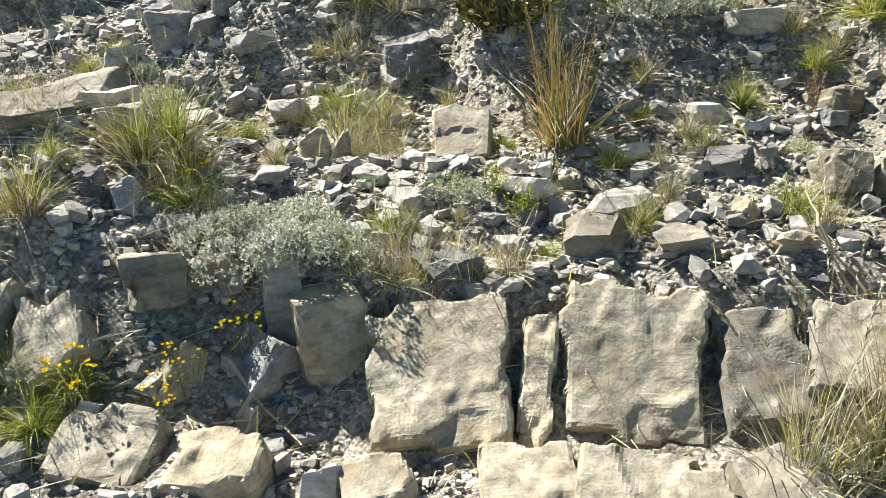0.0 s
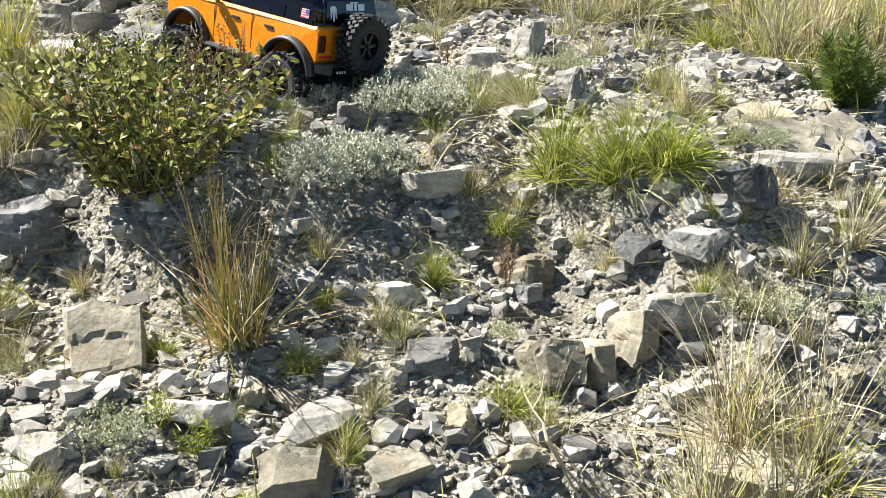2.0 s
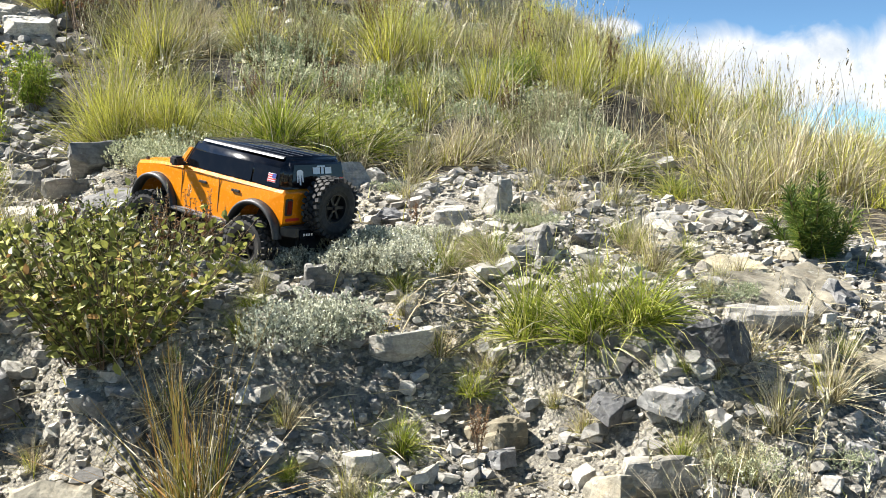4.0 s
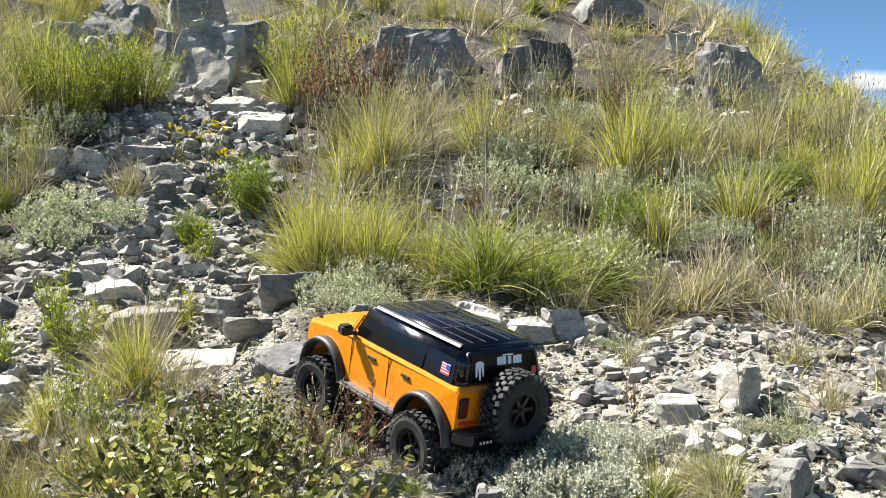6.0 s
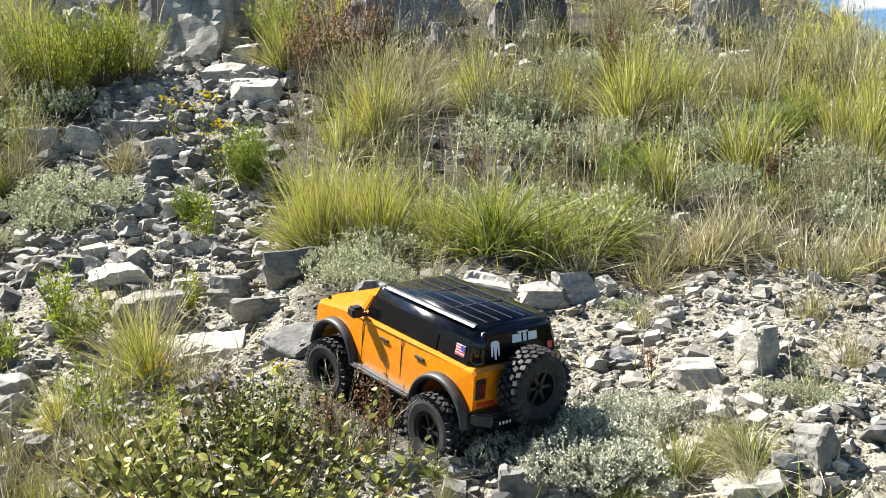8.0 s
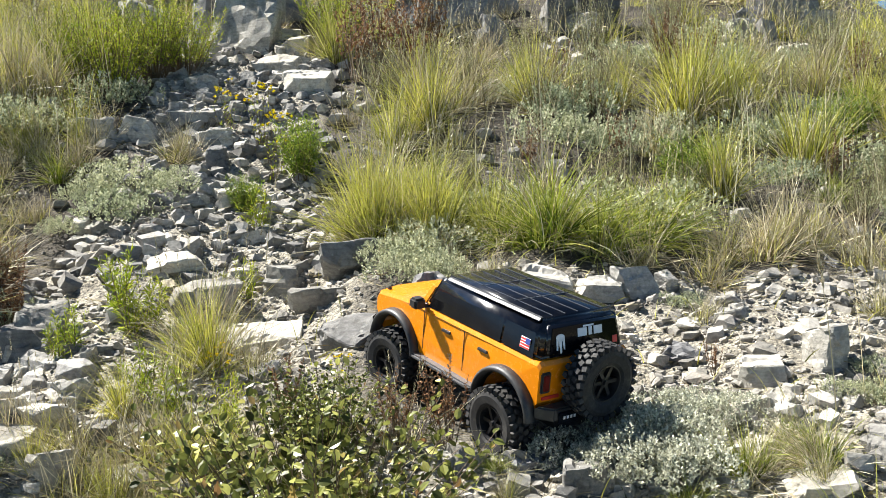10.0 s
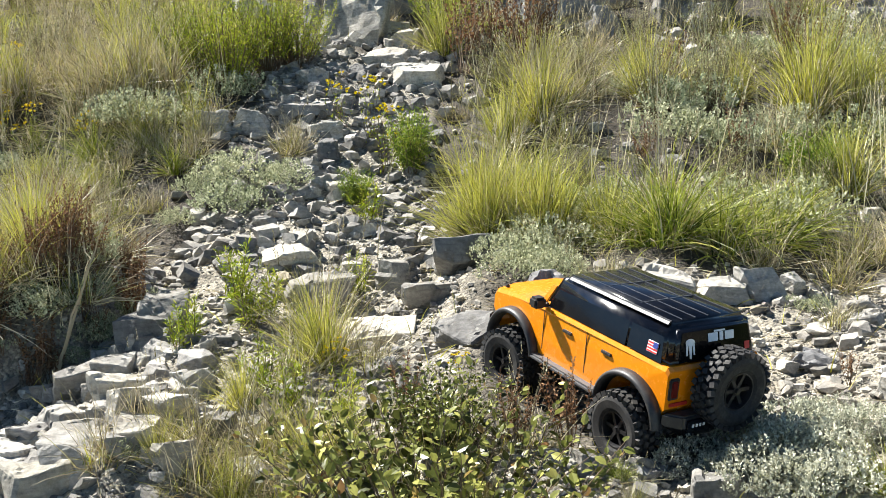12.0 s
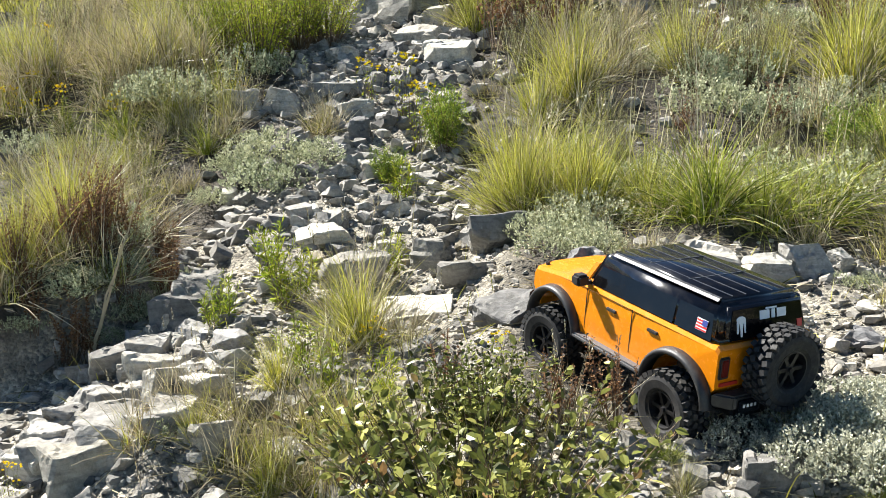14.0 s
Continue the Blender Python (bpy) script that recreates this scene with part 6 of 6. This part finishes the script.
def body_bm():
    """The lower shell: its side outline with both wheel arches, drawn across the width, fuller at the belt than at sill and roof."""
    bm = bmesh.new()
    prof = body_profile()
    rows = []
    for y in (-0.097, -0.093, -0.05, 0, 0.05, 0.093, 0.097):
        edge = abs(y) > 0.095
        row = []
        for x, z in prof:
            k = 1.0 - 0.06 * max(0, (x - 0.12) / 0.13) - 0.03 * max(0, (-0.17 - x) / 0.06)
            zz = z - 0.006 * (edge and z > 0.15) + 0.004 * (not edge and z > 0.155 and x > 0.08 and abs(y) < 0.06)
            xx = x - (0.008 * (abs(y) / 0.097) ** 4 if x > 0.22 else 0)
            row.append(bm.verts.new((xx, y * k, zz)))
        rows.append(row)
    n = len(prof)
    for a, b in zip(rows, rows[1:]):
        for i in range(n):
            bm.faces.new((a[i], a[(i + 1) % n], b[(i + 1) % n], b[i]))
    bm.faces.new(rows[0])
    bm.faces.new(rows[-1][::-1])
    bmesh.ops.recalc_face_normals(bm, faces=bm.faces)
    return bm


body = part("body", body_bm(), PAINT, truck, "glossy orange painted shell")
CAB = dict(rear=-0.226, rear_top=-0.212, front=0.088, front_top=0.056, belt=0.174, roof=0.238, low=0.092, high=0.079)


def cab_bm():
    c = CAB
    pts = []
    for s in (-1, 1):
        pts += [(c["rear"], s * c["low"], c["belt"]), (c["front"], s * c["low"], c["belt"]), (c["rear_top"], s * c["high"], c["roof"]), (c["front_top"], s * c["high"], c["roof"] + 0.001)]
    return hull_bm(pts, 0.011, 5)


cab = part("hardtop", cab_bm(), BLACK, truck, "glossy black hardtop with dust and scratches", True)
# raised ribs and cross seam of the roof
SEAM = plain_material("scuffed_seam", (0.05, 0.056, 0.068), 0.45, 0, 0, 0.3, 300)
def scuffed_edge():
    """Black shell worn to bright plastic in ragged patches."""
    m, n, l, bsdf = material("worn_bright_edge")
    geo = n.new("ShaderNodeNewGeometry")
    wear = noise_node(n, l, geo.outputs["Position"], 150, 7, 0.75)
    l.new(ramp_node(n, l, wear.outputs[0], ((0.5, (0.004, 0.005, 0.008)), (0.64, (0.05, 0.055, 0.065)), (0.78, (0.26, 0.27, 0.29)))).outputs[0], bsdf.inputs["Base Color"])
    bsdf.inputs["Roughness"].default_value = 0.5
    return m


SCUFF = scuffed_edge()
for y in (-0.052, -0.026, 0.0, 0.026, 0.052):
    for x0, x1 in ((-0.2, -0.118), (-0.112, -0.03), (-0.024, 0.042)):
        part("roof_seam", box_bm(x0, x1, y - 0.0007, y + 0.0007, CAB["roof"] - 0.003, CAB["roof"] + 0.0012), SEAM, cab)
for x in (-0.115, -0.027):
    part("roof_seam", box_bm(x - 0.0007, x + 0.0007, -0.058, 0.058, CAB["roof"] - 0.003, CAB["roof"] + 0.0012), SEAM, cab)
for s in (-1, 1):
    part("roof_rail", hull_bm([(x, s * (0.0695 + dy), CAB["roof"] - dz) for x in (-0.198, 0.04) for dy, dz in ((0, 0.0003), (0.004, 0.0016), (0.0075, 0.0052), (0.007, 0.0062), (0, 0.004))]), SCUFF if s > 0 else BLACK, cab, "scuffed shiny roof edge")


def side_quad(s, x0b, x1b, x0t, x1t, z0, z1, out, thick=0.0015):
    """A flat panel set on the sloping side of the cab."""
    def y_at(z):
        f = (z - CAB["belt"]) / (CAB["roof"] - 0.008 - CAB["belt"])
        return CAB["low"] + (CAB["high"] - CAB["low"]) * f
    pts = []
    for o in (0, thick):
        for x, z in ((x0b, z0), (x1b, z0), (x1t, z1), (x0t, z1)):
            pts.append((x, s * (y_at(z) + out + o), z))
    return hull_bm(pts)


for s in (-1, 1):
    for x0b, x1b, x0t, x1t in ((-0.208, -0.132, -0.199, -0.129), (-0.127, 0.072, -0.124, 0.047)):
        part("side_window", side_quad(s, x0b, x1b, x0t, x1t, 0.178, 0.223, -0.0003), GLASS, truck, "dark tinted side window")
    part("windscreen_pillar", hull_bm([(x, s * y, z) for x, y, z in ((0.084, 0.09, 0.174), (0.096, 0.09, 0.174), (0.084, 0.095, 0.174), (0.096, 0.095, 0.174), (0.062, 0.0815, 0.215), (0.0714, 0.0815, 0.215), (0.062, 0.0858, 0.215), (0.0714, 0.0858, 0.215))]), PAINT, truck)
    for hx in (0.008, -0.093):
        part("door_handle", box_bm(hx - 0.012, hx + 0.012, s * 0.0972 - 0.0022, s * 0.0972 + 0.0022, 0.15, 0.155, 0.001), TRIM, truck, "black door handle")
    mirror = part("wing_mirror", box_bm(0.066, 0.088, s * 0.112 - 0.012, s * 0.112 + 0.012, 0.176, 0.195, 0.004), TRIM, truck, "black wing mirror")
    part("mirror_arm", box_bm(0.072, 0.08, s * 0.097 - 0.006, s * 0.097 + 0.006, 0.176, 0.183), TRIM, mirror)
    part("door_seam", box_bm(-0.0425, -0.0415, s * 0.0968 - 0.0006, s * 0.0968 + 0.0006, 0.1, 0.17), TRIM, truck)
    part("door_seam", box_bm(0.0745, 0.0755, s * 0.0968 - 0.0006, s * 0.0968 + 0.0006, 0.1, 0.17), TRIM, truck)
    part("sill_step", box_bm(-0.085, 0.09, s * 0.103 - 0.009, s * 0.103 + 0.009, 0.08, 0.089, 0.003), STEEL, truck, "scuffed grey side step")
    lamp = part("tail_lamp", box_bm(-0.2305, -0.226, s * 0.08 - 0.01, s * 0.08 + 0.01, 0.126, 0.16, 0.002), TRIM, truck, "red tail lamp in a black frame")
    part("lens", box_bm(-0.2325, -0.229, s * 0.08 - 0.006, s * 0.08 + 0.006, 0.13, 0.156, 0.0015), LAMP_RED, lamp)
    part("headlamp", box_bm(0.238, 0.2485, s * 0.066 - 0.014, s * 0.066 + 0.014, 0.13, 0.152, 0.004), WHITE, truck)
    for bx in (0.225,):
        part("hood_hook", box_bm(bx - 0.004, bx + 0.004, s * 0.074 - 0.003, s * 0.074 + 0.003, 0.16, 0.17, 0.0015), TRIM, truck, "small black bonnet bracket")
part("windscreen", hull_bm([(0.086, -0.08, 0.18), (0.086, 0.08, 0.18), (0.0615, -0.07, 0.228), (0.0615, 0.07, 0.228), (0.089, -0.08, 0.18), (0.089, 0.08, 0.18), (0.0645, -0.07, 0.228), (0.0645, 0.07, 0.228)]), GLASS, truck)
part("rear_window", hull_bm([(-0.2255, -0.075, 0.182), (-0.2255, 0.075, 0.182), (-0.2165, -0.066, 0.224), (-0.2165, 0.066, 0.224), (-0.227, -0.075, 0.182), (-0.227, 0.075, 0.182), (-0.218, -0.066, 0.224), (-0.218, 0.066, 0.224)]), GLASS, truck)
part("grille", box_bm(0.243, 0.249, -0.05, 0.05, 0.13, 0.152, 0.003), TRIM, truck)


def flare_bm(cx, s):
    bm = bmesh.new()
    ring = []
    for a in np.linspace(4, 176, 22):
        c, sn = math.cos(radians(a)), math.sin(radians(a))
        row = []
        for r, y in ((0.062, 0.092), (0.0635, 0.11), (0.067, 0.113), (0.0715, 0.11), (0.074, 0.095)):
            row.append(bm.verts.new((cx + r * c * 1.02, s * y, max(0.082, 0.074 + r * sn))))
        ring.append(row)
    for a, b in zip(ring, ring[1:]):
        for i in range(4):
            bm.faces.new((a[i], a[i + 1], b[i + 1], b[i]))
        bm.faces.new((a[4], a[0], b[0], b[4]))
    bmesh.ops.recalc_face_normals(bm, faces=bm.faces)
    return bm


for cx in (-0.156, 0.158):
    for s in (-1, 1):
        part("wheel_arch_flare", flare_bm(cx, s), TRIM, truck, "black plastic wheel arch flare", True)


def lug_places(R=0.06, W=0.042):
    """Where the tread's blocks sit, in four staggered rows."""
    for k in range(28):
        for j, (y, dy, da, dr) in enumerate(((-0.38, 0.2, 0, 0.0), (-0.13, 0.2, 0.5, 0.0007), (0.13, 0.2, 0.0, 0.0007), (0.38, 0.2, 0.5, 0.0))):
            a = math.tau * (k + da) / 28
            yield Matrix.Rotation(-a, 4, "Y") @ Matrix.Translation((R * 0.945 + dr, y * W, 0)) @ Matrix.Rotation(0.35 if j % 2 else -0.35, 4, "X") @ Matrix.Diagonal((R * 0.13, dy * W, 0.0078, 1))


def tyre_bm(R=0.06, W=0.042, lugs=True):
    """A knobbly tyre: a turned carcass with staggered lugs."""
    bm = bmesh.new()
    prof = [(0.028, -0.36), (0.034, -0.46), (0.046, -0.5), (0.052, -0.46), (0.0545, -0.3), (0.055, 0.0), (0.0545, 0.3), (0.052, 0.46), (0.046, 0.5), (0.034, 0.46), (0.028, 0.36), (0.027, 0.0)]
    rows = []
    for k in range(40):
        a = math.tau * k / 40
        rows.append([bm.verts.new((r / 0.06 * R * math.cos(a), y * W, r / 0.06 * R * math.sin(a))) for r, y in prof])
    for k in range(40):
        a, b = rows[k], rows[(k + 1) % 40]
        for i in range(len(prof)):
            j = (i + 1) % len(prof)
            bm.faces.new((a[i], b[i], b[j], a[j]))
    if lugs:
        for m in lug_places(R, W):
            bmesh.ops.create_cube(bm, size=1, matrix=m)
    bmesh.ops.recalc_face_normals(bm, faces=bm.faces)
    return bm


def rim_bm(R=0.029, W=0.034):
    bm = bmesh.new()
    prof = [(R, -0.5), (R * 0.93, -0.5), (R * 0.88, -0.2), (R * 0.88, 0.2), (R * 0.93, 0.5), (R, 0.5)]
    rows = []
    for k in range(32):
        a = math.tau * k / 32
        rows.append([bm.verts.new((r * math.cos(a), y * W, r * math.sin(a))) for r, y in prof])
    for k in range(32):
        a, b = rows[k], rows[(k + 1) % 32]
        for i in range(len(prof)):
            j = (i + 1) % len(prof)
            bm.faces.new((a[i], b[i], b[j], a[j]))
    for k in range(6):
        m = Matrix.Rotation(math.tau * k / 6, 4, "Y") @ Matrix.Translation((R * 0.5, 0.24 * W, 0)) @ Matrix.Diagonal((R * 0.9, 0.2 * W, R * 0.2, 1))
        bmesh.ops.create_cube(bm, size=1, matrix=m)
    for y, r in ((0.26, 0.32), (0.38, 0.17)):
        bmesh.ops.create_cone(bm, cap_ends=True, segments=12, radius1=R * r, radius2=R * r * 0.8, depth=0.2 * W, matrix=Matrix.Translation((0, y * W, 0)) @ Matrix.Rotation(radians(-90), 4, "X"))
    bmesh.ops.create_cone(bm, cap_ends=True, segments=24, radius1=R * 0.9, radius2=R * 0.9, depth=0.1 * W, matrix=Matrix.Translation((0, -0.1 * W, 0)) @ Matrix.Rotation(radians(-90), 4, "X"))
    bmesh.ops.recalc_face_normals(bm, faces=bm.faces)
    return bm


def as_mesh(name, bm, mat):
    me = bpy.data.meshes.new(name)
    bm.to_mesh(me)
    bm.free()
    me.materials.append(mat)
    return me


TYRE, BARE_TYRE, RIM_MESH = as_mesh("tyre", tyre_bm(), RUBBER), as_mesh("tyre", tyre_bm(lugs=False), RUBBER), as_mesh("rim", rim_bm(), RIM)
LUG = as_mesh("lug", box_bm(-0.5, 0.5, -0.5, 0.5, -0.5, 0.5), RUBBER)


def wheel(m, label, separate):
    """Tyre and rim; the tread of the wheels seen from near is built block by block."""
    tyre = shared("tyre", BARE_TYRE if separate else TYRE, truck, m)
    tagged(tyre, label)
    if separate:
        for place_here in lug_places():
            shared("lug", LUG, tyre, place_here)
    shared("rim", RIM_MESH, truck, m)


for x, s, up, turn in ((-0.156, 1, -0.006, 0), (-0.156, -1, 0.014, 0), (0.158, 1, -0.012, 6), (0.158, -1, -0.012, 6)):
    wheel(pose(x, s * 0.104, 0.06 + up, 0, 0, (0 if s > 0 else 180) + turn), "knobbly dusty black tyre", x < 0 and s > 0)
wheel(pose(-0.262, 0.0, 0.146, 0, 0, 90), "knobbly spare tyre on the tailgate", True)
part("spare_bracket", box_bm(-0.25, -0.224, -0.02, 0.02, 0.125, 0.165, 0.003), TRIM, truck)
part("chassis", box_bm(-0.22, 0.235, -0.04, 0.04, 0.05, 0.125, 0.006), TRIM, truck, "black chassis under the shell")
for x in (-0.156, 0.158):
    part("axle", box_bm(x - 0.008, x + 0.008, -0.09, 0.09, 0.05, 0.064, 0.004), TRIM, truck)
bumper = part("rear_bumper", hull_bm([(-0.228, s * 0.1, z) for s in (-1, 1) for z in (0.088, 0.108)] + [(-0.252, s * 0.075, z) for s in (-1, 1) for z in (0.086, 0.108)], 0.003), TRIM, truck, "black plastic rear bumper with scuffed corner")
part("number_plate", box_bm(-0.2545, -0.2515, 0.026, 0.07, 0.082, 0.102, 0.001), BLACK, bumper, "small black number plate with pale bars")
for i in range(4):
    part("plate_bar", box_bm(-0.2555, -0.2543, 0.036 + 0.007 * i, 0.0395 + 0.007 * i, 0.09, 0.0948), WHITE, bumper)
part("front_bumper", hull_bm([(0.24, s * 0.1, z) for s in (-1, 1) for z in (0.088, 0.112)] + [(0.265, s * 0.07, z) for s in (-1, 1) for z in (0.09, 0.11)], 0.003), TRIM, truck)
part("reflector", box_bm(-0.2305, -0.2275, 0.052, 0.086, 0.116, 0.121), RED, truck, "small red reflector strip")
part("reflector", box_bm(-0.2305, -0.2275, -0.086, -0.052, 0.116, 0.121), RED, truck)
# pale decal shapes on the rear window and a flag sticker on the side
RX = lambda z: -0.2262 + (z - 0.182) / 0.042 * 0.009 - 0.0012
for y0, y1 in ((-0.026, -0.008), (-0.004, 0.003), (0.007, 0.026)):
    z = 0.207
    part("decal_bar", hull_bm([(RX(zz) - o, y, zz) for zz in (z - 0.001, z + 0.0115) for y in (y0 - 0.01, y1 - 0.01) for o in (0, 0.0008)]), WHITE, truck)
part("decal_bar", hull_bm([(RX(zz) - o, y, zz) for zz in (0.2195, 0.222) for y in (-0.018, 0.004) for o in (0, 0.0008)]), WHITE, truck)
for ring in ([(0.009 * math.cos(q * math.tau / 10), 0.2095 + 0.0055 * math.sin(q * math.tau / 10)) for q in range(10)], [(-0.0015, 0.186), (0.0015, 0.186), (0.003, 0.205), (-0.003, 0.205)],
             [(-0.0085, 0.191), (-0.006, 0.191), (-0.004, 0.207), (-0.0085, 0.207)], [(0.0085, 0.191), (0.006, 0.191), (0.004, 0.207), (0.0085, 0.207)]):
    part("decal", hull_bm([(RX(zz) - o, 0.052 + y, zz) for y, zz in ring for o in (0, 0.0008)]), WHITE, truck, "white decal shape")
part("decal", hull_bm([(RX(zz) - o, y, zz) for zz in (0.187, 0.198) for y in (-0.068, -0.058) for o in (0, 0.0008)]), RED, truck, "red and white decal patch")
for s in (-1, 1):
    flag = part("flag_sticker", side_quad(s, -0.196, -0.174, -0.195, -0.173, 0.186, 0.203, 0.0014, 0.0006), WHITE, truck, "small red, white and blue striped sticker")
    for k in range(4):
        z = 0.187 + 0.0042 * k
        part("stripe", side_quad(s, -0.196, -0.174, -0.196, -0.174, z, z + 0.002, 0.0022, 0.0005), RED, flag)
    part("canton", side_quad(s, -0.196, -0.186, -0.196, -0.186, 0.195, 0.203, 0.003, 0.0005), BLUE, flag)
truck.matrix_basis = pose(0.4806, 2.605, 2.0696, -0.8, -9.6, 122.4)
